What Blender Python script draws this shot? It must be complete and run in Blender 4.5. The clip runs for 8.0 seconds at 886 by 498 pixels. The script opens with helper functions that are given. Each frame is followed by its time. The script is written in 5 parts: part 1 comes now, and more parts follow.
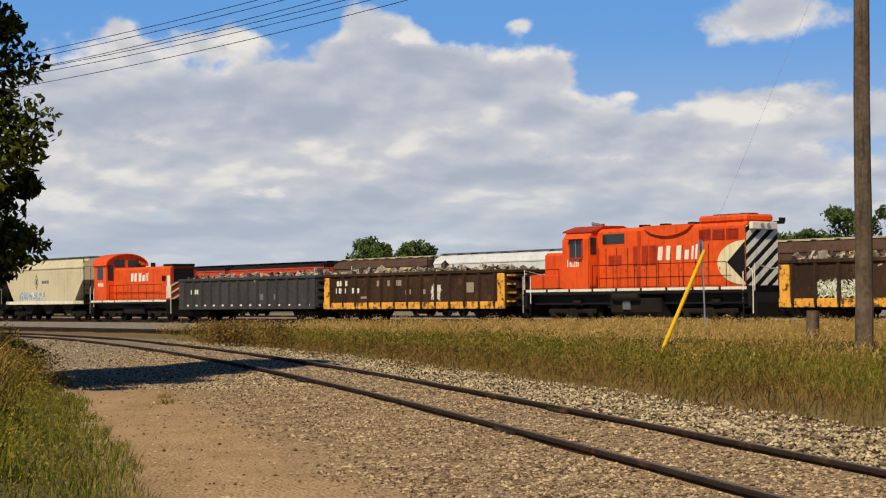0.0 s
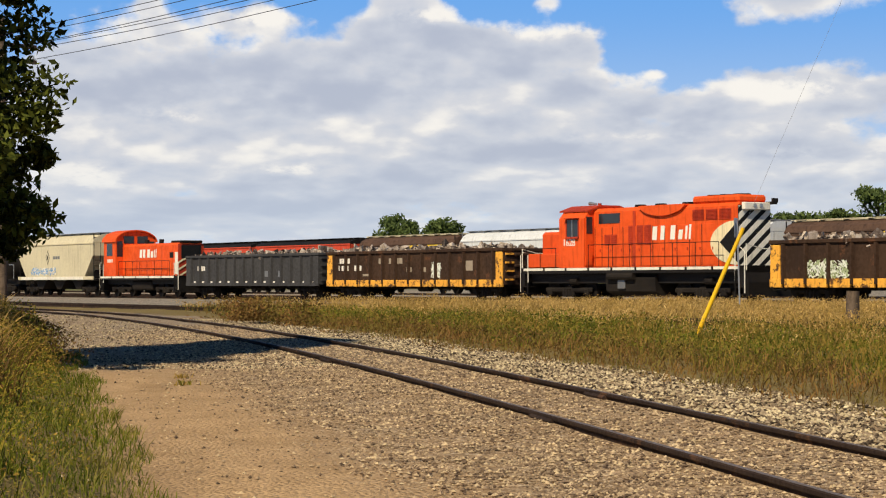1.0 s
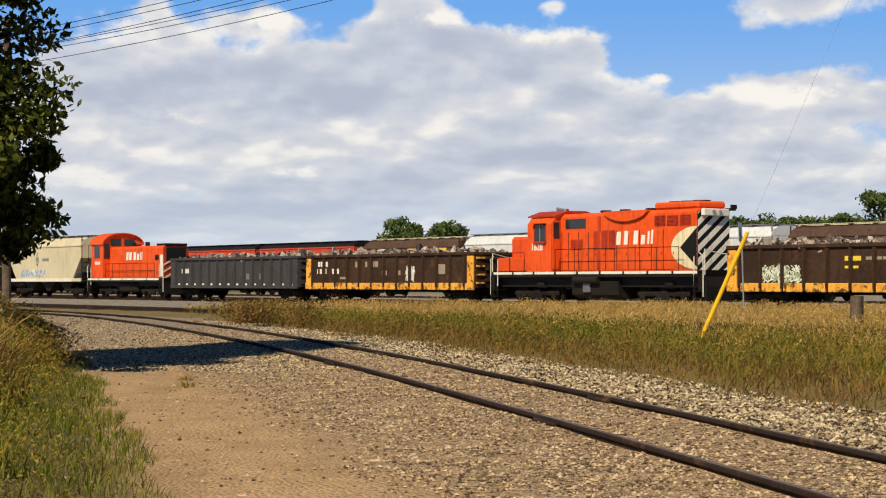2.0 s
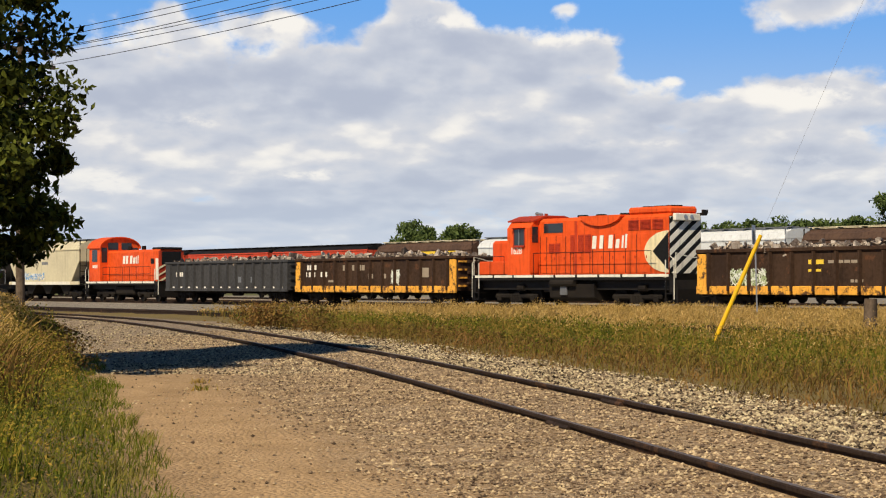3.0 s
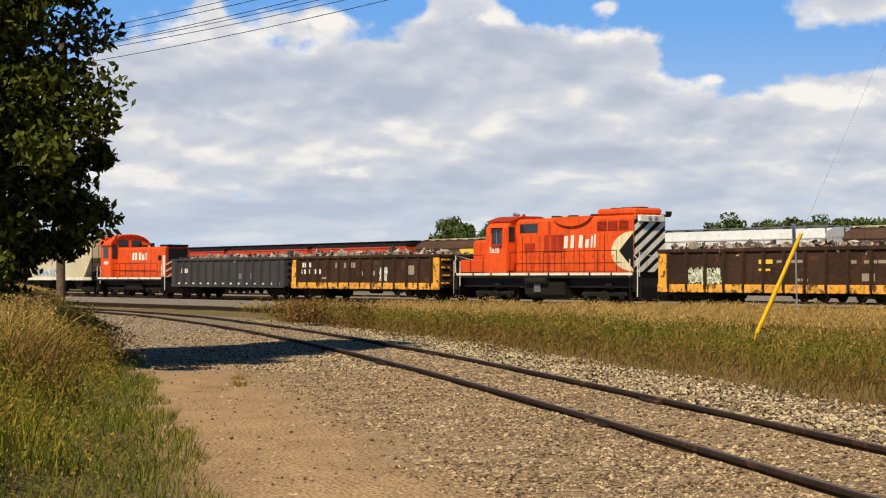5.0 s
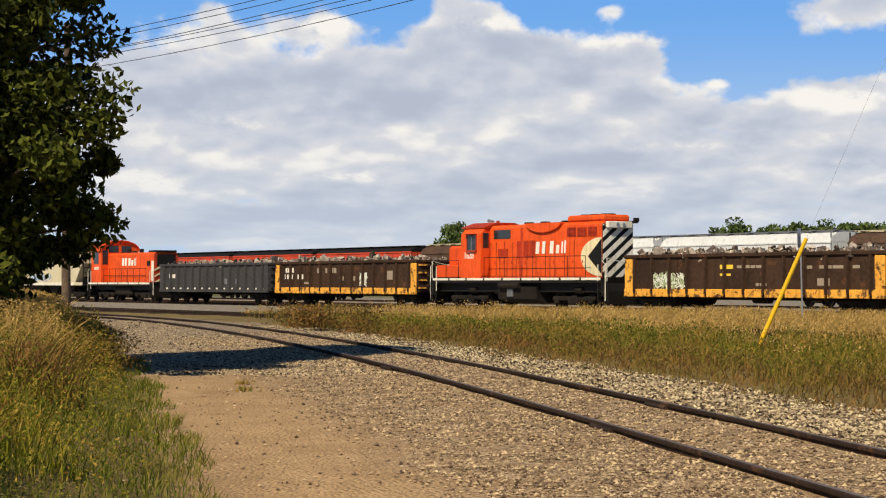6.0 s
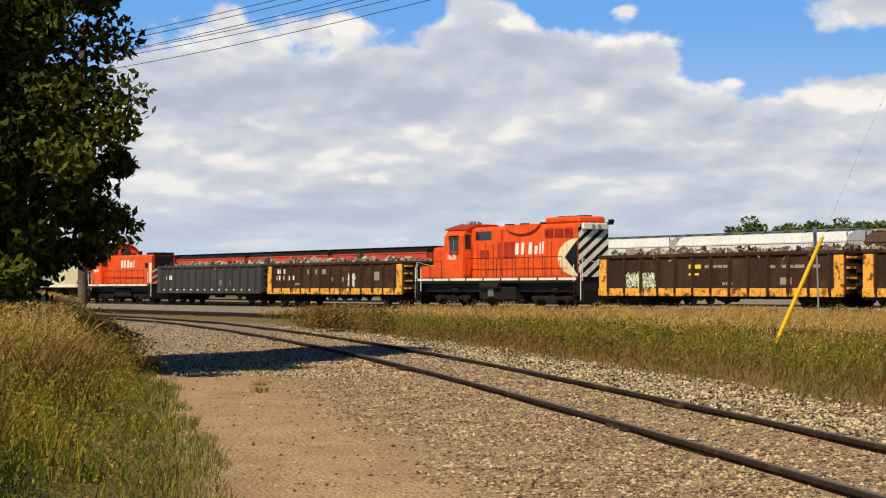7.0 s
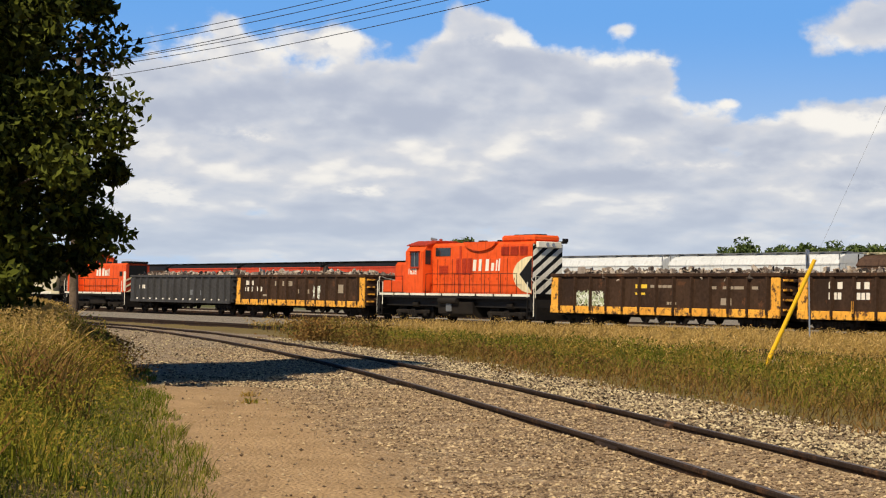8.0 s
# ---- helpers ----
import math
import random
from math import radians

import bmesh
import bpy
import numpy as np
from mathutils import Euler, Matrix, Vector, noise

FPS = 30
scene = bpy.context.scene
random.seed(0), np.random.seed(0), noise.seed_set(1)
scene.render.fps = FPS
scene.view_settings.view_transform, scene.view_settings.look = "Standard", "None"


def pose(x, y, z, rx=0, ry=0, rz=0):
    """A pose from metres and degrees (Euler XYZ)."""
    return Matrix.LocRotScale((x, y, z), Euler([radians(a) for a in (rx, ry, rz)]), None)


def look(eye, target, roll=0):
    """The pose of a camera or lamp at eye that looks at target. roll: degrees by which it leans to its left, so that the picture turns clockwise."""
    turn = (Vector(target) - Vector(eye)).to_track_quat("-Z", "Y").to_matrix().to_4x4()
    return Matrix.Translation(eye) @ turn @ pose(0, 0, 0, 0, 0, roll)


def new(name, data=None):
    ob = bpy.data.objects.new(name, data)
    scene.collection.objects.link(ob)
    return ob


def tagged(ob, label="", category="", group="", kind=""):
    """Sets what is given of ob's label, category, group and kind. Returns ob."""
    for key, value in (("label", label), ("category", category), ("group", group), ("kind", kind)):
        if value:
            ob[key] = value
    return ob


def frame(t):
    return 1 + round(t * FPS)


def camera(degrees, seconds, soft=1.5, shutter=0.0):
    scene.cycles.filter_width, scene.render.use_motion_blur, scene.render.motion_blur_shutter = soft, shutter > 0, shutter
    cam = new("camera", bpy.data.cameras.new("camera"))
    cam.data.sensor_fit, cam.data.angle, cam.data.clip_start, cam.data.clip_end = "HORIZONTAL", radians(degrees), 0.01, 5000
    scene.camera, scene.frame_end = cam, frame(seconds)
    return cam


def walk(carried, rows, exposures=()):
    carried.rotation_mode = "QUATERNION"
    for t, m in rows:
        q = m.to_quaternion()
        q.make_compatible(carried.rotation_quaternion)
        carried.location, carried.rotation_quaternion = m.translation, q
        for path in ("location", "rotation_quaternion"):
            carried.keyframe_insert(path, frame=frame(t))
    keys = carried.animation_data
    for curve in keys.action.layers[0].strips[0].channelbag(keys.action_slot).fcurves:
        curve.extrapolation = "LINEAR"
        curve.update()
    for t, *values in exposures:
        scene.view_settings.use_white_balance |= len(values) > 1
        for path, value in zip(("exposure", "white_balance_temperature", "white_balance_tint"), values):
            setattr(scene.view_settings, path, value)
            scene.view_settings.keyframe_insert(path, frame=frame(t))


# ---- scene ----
cam = camera(26.5, 8.0, soft=1.15)
EYE_Z = 1.5
# seconds, yaw, pitch, roll, steps back
LOOKS = [
    (0.0, -2.86, 1.597, 0.557, 1.3), (0.5, -2.178, 1.281, 0.334, 0), (1.0, -2.059, 0.927, 0.201, 0),
    (2.5, -1.894, 1.073, -0.085, 0), (3.0, -1.540, 1.114, 0.006, 0), (3.5, -1.350, 1.215, -0.556, 0),
    (4.0, -1.268, 1.104, -0.413, 0), (4.5, -0.608, 0.992, -0.236, 0), (6.0, -0.204, 1.177, -0.216, 0),
    (6.5, 0.0, 1.204, 0.0, 0), (7.0, 0.271, 1.187, 0.026, 0), (7.5, 0.123, 1.260, -0.441, 0),
    (8.0, 0.019, 1.636, -1.170, 0)]
walk(cam, [(t, pose(0, -back, EYE_Z, 90 + pitch, roll, yaw)) for t, yaw, pitch, roll, back in LOOKS],
     exposures=[(0.0, -0.22), (0.4, -0.02), (0.6, 0.0), (8.0, 0.0)])

# ---- sun and sky ----
SUN_TO = Vector((-0.52, -0.85, 1.0)).normalized()
sun = new("sun", bpy.data.lights.new("sun", "SUN"))
sun.data.energy, sun.data.angle, sun.data.color = 5.2, radians(0.6), (1.0, 0.86, 0.64)
sun.matrix_basis = look(SUN_TO * 200, (0, 0, 0))


class Nodes:
    """Short hand for a node tree."""

    def __init__(self, tree):
        self.t = tree
        tree.nodes.clear()

    def add(self, kind, **settings):
        n = self.t.nodes.new(kind)
        for key, value in settings.items():
            if key == "inputs":
                for name, v in value.items():
                    self.feed(n.inputs[name], v)
            else:
                setattr(n, key, value)
        return n

    def feed(self, socket, v):
        if isinstance(v, bpy.types.NodeSocket):
            self.t.links.new(v, socket)
        elif isinstance(v, bpy.types.Node):
            self.t.links.new(v.outputs[0], socket)
        else:
            socket.default_value = v

    def math(self, op, a, b=0.0, c=0.0, clamp=False):
        n = self.t.nodes.new("ShaderNodeMath")
        n.operation, n.use_clamp = op, clamp
        for i, v in enumerate((a, b, c)):
            self.feed(n.inputs[i], v)
        return n.outputs[0]

    def mix(self, fac, a, b, blend="MIX"):
        n = self.t.nodes.new("ShaderNodeMix")
        n.data_type, n.blend_type = "RGBA", blend
        self.feed(n.inputs[0], fac), self.feed(n.inputs[6], a), self.feed(n.inputs[7], b)
        return n.outputs[2]

    def noise(self, vec, scale, detail=4.0, rough=0.55, out=0, warp=0.0):
        n = self.t.nodes.new("ShaderNodeTexNoise")
        self.feed(n.inputs["Vector"], vec)
        n.inputs["Scale"].default_value, n.inputs["Detail"].default_value = scale, detail
        n.inputs["Roughness"].default_value, n.inputs["Distortion"].default_value = rough, warp
        return n.outputs[out]

    def ramp(self, fac, stops):
        n = self.t.nodes.new("ShaderNodeValToRGB")
        self.feed(n.inputs[0], fac)
        e = n.color_ramp.elements
        while len(e) < len(stops):
            e.new(0.5)
        for el, (p, c) in zip(e, stops):
            el.position = p
            el.color = (*c, 1) if not isinstance(c, (int, float)) else (c, c, c, 1)
        return n.outputs[0]

    def band(self, v, lo, hi, a=0.0, b=1.0):
        n = self.t.nodes.new("ShaderNodeMapRange")
        n.interpolation_type = "SMOOTHSTEP"
        for i, q in enumerate((v, lo, hi, a, b)):
            self.feed(n.inputs[i], q)
        return n.outputs[0]


def make_world():
    world = bpy.data.worlds.new("sky")
    scene.world = world
    world.use_nodes = True
    k = Nodes(world.node_tree)
    sky = k.add("ShaderNodeTexSky", sky_type="NISHITA", sun_disc=False)
    sky.sun_elevation = math.asin(SUN_TO.z)
    sky.sun_rotation = math.atan2(SUN_TO.x, SUN_TO.y)
    sky.air_density, sky.dust_density, sky.ozone_density = 1.0, 0.6, 1.5
    way = k.add("ShaderNodeTexCoord").outputs["Generated"]
    xyz = k.add("ShaderNodeSeparateXYZ", inputs={0: way})
    x, y, z = xyz.outputs[0], xyz.outputs[1], xyz.outputs[2]
    az = k.math("MULTIPLY", k.math("ARCTAN2", x, y), 57.2958)
    el = k.math("MULTIPLY", k.math("ARCSINE", z), 57.2958)
    # flat-bottomed banks: the layer is squeezed towards the horizon
    low = k.math("MULTIPLY", k.math("LOGARITHM", k.math("ADD", k.math("MAXIMUM", el, 0.0), 2.5), 2.718), 13.0)
    p = k.add("ShaderNodeCombineXYZ", inputs={0: az, 1: low, 2: 3.7})
    flat = k.add("ShaderNodeVectorMath", operation="MULTIPLY", inputs={0: p, 1: (0.72, 0.92, 1.0)}).outputs[0]
    big = k.noise(p, 0.20, 3.0, 0.5)
    stir = k.add("ShaderNodeVectorMath", operation="MULTIPLY_ADD", inputs={0: k.noise(p, 0.9, 5.0, 0.6, 1), 1: (1.6, 1.2, 0.0), 2: p})

    def billow(vec, scale):
        v = k.add("ShaderNodeTexVoronoi", feature="SMOOTH_F1", inputs={"Vector": vec, "Scale": scale, "Smoothness": 0.6})
        return k.math("SUBTRACT", 1.0, v.outputs["Distance"])

    def lifted(vec, by):
        return k.add("ShaderNodeVectorMath", operation="ADD", inputs={0: vec, 1: by}).outputs[0]

    puff = k.math("ADD", k.math("MULTIPLY", billow(stir.outputs[0], 0.42), 0.6), k.math("MULTIPLY", billow(stir.outputs[0], 1.1), 0.4))
    fleck = k.noise(p, 1.3, 8.0, 0.62)
    cover = k.math("ADD", k.math("MULTIPLY", big, 0.6), k.math("ADD", k.math("MULTIPLY", puff, 0.26), k.math("MULTIPLY", k.math("SUBTRACT", fleck, 0.5), 0.22)))

    def bank(a, e, ra, re, depth):
        da = k.math("DIVIDE", k.math("SUBTRACT", az, a), ra)
        de = k.math("DIVIDE", k.math("SUBTRACT", el, e), re)
        d2 = k.math("ADD", k.math("MULTIPLY", da, da), k.math("MULTIPLY", de, de))
        return k.math("MULTIPLY", k.math("EXPONENT", k.math("MULTIPLY", d2, -1.0)), depth)

    total = k.math("ADD", cover, k.band(el, 8.5, 5.0, -0.10, 0.10))
    for a, e, ra, re, depth in CLOUDS:
        total = k.math("ADD", total, bank(a, e, ra, re, depth))
    mask = k.math("MULTIPLY", k.band(total, 0.43, 0.56), k.band(el, 14.0, 10.5))
    # long grey bases with sunlit tops: the change of density with height
    rim = k.math("MULTIPLY", k.math("SUBTRACT", k.noise(flat, 0.30, 3.0, 0.5, 0, 0.3), k.noise(lifted(flat, (-0.2, 1.1, 0.0)), 0.30, 3.0, 0.5, 0, 0.3)), 1.05)
    rim = k.math("ADD", rim, k.math("MULTIPLY", k.math("SUBTRACT", k.noise(flat, 0.8, 4.0, 0.5), k.noise(lifted(flat, (-0.12, 0.45, 0.0)), 0.8, 4.0, 0.5)), 0.42))
    rim = k.math("ADD", rim, k.math("MULTIPLY", k.math("SUBTRACT", billow(lifted(stir.outputs[0], (0.3, -0.7, 0.0)), 0.5), billow(stir.outputs[0], 0.5)), 0.22))
    rim = k.math("ADD", rim, k.math("MULTIPLY", k.math("SUBTRACT", fleck, 0.5), 0.10))
    for a, e, ra, re, depth in LIT_TOPS:
        rim = k.math("ADD", rim, k.math("MULTIPLY", bank(a, e, ra, re, depth), k.band(fleck, 0.3, 0.62, 0.25, 1.2)))
    edge = k.band(total, 0.66, 0.50, 0.0, 0.12)
    lit = k.band(k.math("ADD", rim, edge), -0.24, 0.34)
    cloud = k.ramp(lit, [(0.0, (0.475, 0.515, 0.625)), (0.38, (0.60, 0.63, 0.71)), (0.68, (0.70, 0.705, 0.745)), (1.0, (0.98, 0.935, 0.87))])
    haze = k.band(el, 4.5, 0.0)
    cloud = k.mix(k.math("MULTIPLY", haze, 0.7), cloud, (0.52, 0.62, 0.77, 1))
    blue = k.mix(k.band(el, 2.0, 9.0), (0.50, 0.65, 0.86, 1), (0.15, 0.40, 0.86, 1))
    blue = k.mix(k.band(el, 9.8, 18.0), blue, (0.02, 0.07, 0.20, 1))
    picture = k.mix(mask, blue, cloud)
    bg_sky = k.add("ShaderNodeBackground", inputs={"Color": sky.outputs[0], "Strength": 0.06})
    bg_cloud = k.add("ShaderNodeBackground", inputs={"Color": picture, "Strength": 1.02})
    share = k.add("ShaderNodeMixShader", inputs={0: 0.92, 1: bg_sky.outputs[0], 2: bg_cloud.outputs[0]})
    out = k.add("ShaderNodeOutputWorld")
    k.feed(out.inputs[0], share.outputs[0])


# banks and clear patches of the sky: azimuth, elevation, half widths, amount
CLOUDS = [
    (3.4, 7.2, 4.0, 0.95, 0.26), (0.6, 8.2, 1.3, 0.8, 0.22), (-3.5, 7.9, 1.1, 0.5, 0.24), (-2.0, 6.4, 4.0, 1.0, 0.2), (5.2, 8.4, 0.6, 0.3, 0.2),
    (13.2, 8.5, 2.4, 0.8, 0.26), (-9.6, 6.5, 0.8, 0.4, 0.22), (13.0, 5.4, 4.5, 0.6, 0.18), (3.0, 4.6, 9.0, 1.6, 0.16), (8.6, 6.2, 0.6, 0.3, 0.22),
    (9.0, 7.6, 1.4, 1.2, -0.36), (11.2, 6.9, 2.8, 0.5, -0.34), (-6.5, 7.6, 2.6, 0.7, 0.13), (-1.6, 8.6, 1.0, 0.5, -0.36),
    (3.6, 9.0, 1.2, 0.5, -0.3), (2.0, 2.4, 14.0, 1.3, 0.10), (-6.4, 4.4, 2.4, 1.6, 0.16)]
# tops that catch the sun
LIT_TOPS = [
    (-3.4, 7.95, 0.8, 0.3, 0.5), (2.2, 8.0, 1.8, 0.28, 0.34), (5.6, 7.5, 1.6, 0.3, 0.3), (8.6, 6.25, 0.5, 0.25, 0.3), (12.6, 5.75, 3.0, 0.3, 0.22),
    (-6.2, 5.0, 1.4, 0.3, 0.2), (-8.4, 3.1, 0.9, 0.4, 0.24), (-2.6, 3.35, 1.0, 0.2, 0.26), (12.4, 3.7, 1.2, 0.2, 0.22), (6.6, 2.9, 0.5, 0.25, 0.2), (7.4, 4.3, 2.0, 0.2, 0.2)]
make_world()

# ---- plan ----
# the spur: x of its centre line as a cubic of y
SPUR = (5.636, -0.17367, 1.562e-4, -1.873e-5)
HEADING = 122.6
U = Vector((math.cos(radians(HEADING)), math.sin(radians(HEADING)), 0))      # along the yard tracks, away
N = Vector((-U.y, U.x, 0))                                                   # across them, towards the lane
MAIN = Vector((7.91, 89.0, 0)) - N * 1.55                                    # on the centre line of the busy track
RAIL_Z = 0.44


def ground_z(x, y):
    z = 0.3 * min(max((y - 5) / 55, 0), 1)
    if -8 < y < 75:
        z += 0.055 * math.exp(-((x - spur_x(y)) / 1.9) ** 4)
    left = lane_edge(y) - x
    if left > 0 and y < 80:
        z += 0.42 * min(left / 1.8, 1) ** 2 * (3 - 2 * min(left / 1.8, 1)) * min(max((75 - y) / 20, 0), 1)
    if -20 < x < 40 and 4 < y < 95:
        calm = 1 - 0.75 * math.exp(-((x - spur_x(y)) / 1.6) ** 2)
        z += 0.05 * calm * (noise.noise((x * 0.4, y * 0.4, 0)) + 0.4 * noise.noise((x * 1.7, y * 1.7, 3)))
    return z


def lane_edge(y):
    """x of the edge of the grass beside the lane."""
    return -1.25 - 0.19 * max(y - 12, 0) - 0.002 * max(y - 30, 0) ** 2


def spur_x(y):
    return SPUR[0] + SPUR[1] * y + SPUR[2] * y * y + SPUR[3] * y ** 3


def yard(s, across=0.0, z=RAIL_Z):
    """A place s metres along the busy track and so far across from it."""
    return MAIN + U * s + N * across + Vector((0, 0, z))

# ---- materials ----
def material(name, base, dark=None, rough=0.7, metal=0.0, grain=6.0, patch=0.5, amount=0.5, bump=0.2, streak=0.0, rust=None, spread=0.0, rust_at=0.56, rust_size=1.3):
    """Two scales of variation in object space, relief, optional run-down streaks and rust."""
    m = bpy.data.materials.new(name)
    m.use_nodes = True
    k = Nodes(m.node_tree)
    dark = dark or tuple(c * 0.6 for c in base)
    co = k.add("ShaderNodeTexCoord").outputs["Object"]
    a = k.noise(co, patch, 5.0, 0.6)
    b = k.noise(co, grain, 4.0, 0.6)
    fac = k.math("ADD", k.math("MULTIPLY", a, 0.6), k.math("MULTIPLY", b, 0.4))
    col = k.mix(k.math("MULTIPLY", k.band(fac, 0.40, 0.62), amount), (*base, 1), (*dark, 1))
    if streak:
        st = k.add("ShaderNodeMapping", inputs={"Vector": co, "Scale": (3.0, 3.0, 0.25)})
        s = k.noise(st.outputs[0], 1.6, 5.0, 0.65)
        col = k.mix(k.math("MULTIPLY", k.band(s, 0.50, 0.72), streak), col, (*[c * 0.35 for c in dark], 1))
    if rust:
        r = k.noise(co, rust_size, 7.0, 0.7)
        col = k.mix(k.band(r, rust_at, rust_at + 0.08), col, (*rust, 1))
    if spread:
        rnd = k.add("ShaderNodeNewGeometry").outputs["Random Per Island"]
        hsv = k.add("ShaderNodeHueSaturation", inputs={"Color": col, "Hue": k.band(rnd, 0, 1, 0.5 - 0.008 * spread, 0.5 + 0.008 * spread),
                    "Value": k.band(rnd, 0, 1, 1 - 0.45 * spread, 1 + 0.45 * spread)})
        col = hsv.outputs[0]
    bs = k.add("ShaderNodeBsdfPrincipled", inputs={"Base Color": col, "Metallic": metal, "Specular IOR Level": 0.5 if rough < 0.5 else 0.12})
    k.feed(bs.inputs["Roughness"], k.band(b, 0.2, 0.8, max(rough - 0.12, 0.03), min(rough + 0.12, 1.0)))
    if bump:
        bm_ = k.add("ShaderNodeBump", inputs={"Strength": bump, "Distance": 0.02, "Height": b})
        k.feed(bs.inputs["Normal"], bm_.outputs[0])
    out = k.add("ShaderNodeOutputMaterial")
    k.feed(out.inputs[0], bs.outputs[0])
    return m


def leaf_material(name, base, dark, spread=1.0, through_light=0.3, patch=None):
    """Each leaf has its own tone; whole patches lean towards a second colour."""
    m = bpy.data.materials.new(name)
    m.use_nodes = True
    k = Nodes(m.node_tree)
    rnd = k.add("ShaderNodeNewGeometry").outputs["Random Per Island"]
    co = k.add("ShaderNodeTexCoord").outputs["Object"]
    a = k.noise(co, 0.55, 4.0, 0.65)
    fac = k.math("ADD", k.math("MULTIPLY", rnd, 0.6 * spread), k.math("MULTIPLY", a, 0.7))
    col = k.mix(k.band(fac, 0.25, 0.95), (*dark, 1), (*base, 1))
    if patch:
        col = k.mix(k.band(k.math("ADD", k.noise(co, 0.9, 3.0, 0.6, 0, 0.5), k.math("MULTIPLY", k.math("SUBTRACT", rnd, 0.5), 0.25)), 0.44, 0.66, 0.0, 0.85), col, (*patch, 1))
    d = k.add("ShaderNodeBsdfPrincipled", inputs={"Base Color": col, "Roughness": 0.75, "Specular IOR Level": 0.12})
    t = k.add("ShaderNodeBsdfTranslucent", inputs={"Color": col})
    mx = k.add("ShaderNodeMixShader", inputs={0: through_light, 1: d.outputs[0], 2: t.outputs[0]})
    out = k.add("ShaderNodeOutputMaterial")
    k.feed(out.inputs[0], mx.outputs[0])
    return m


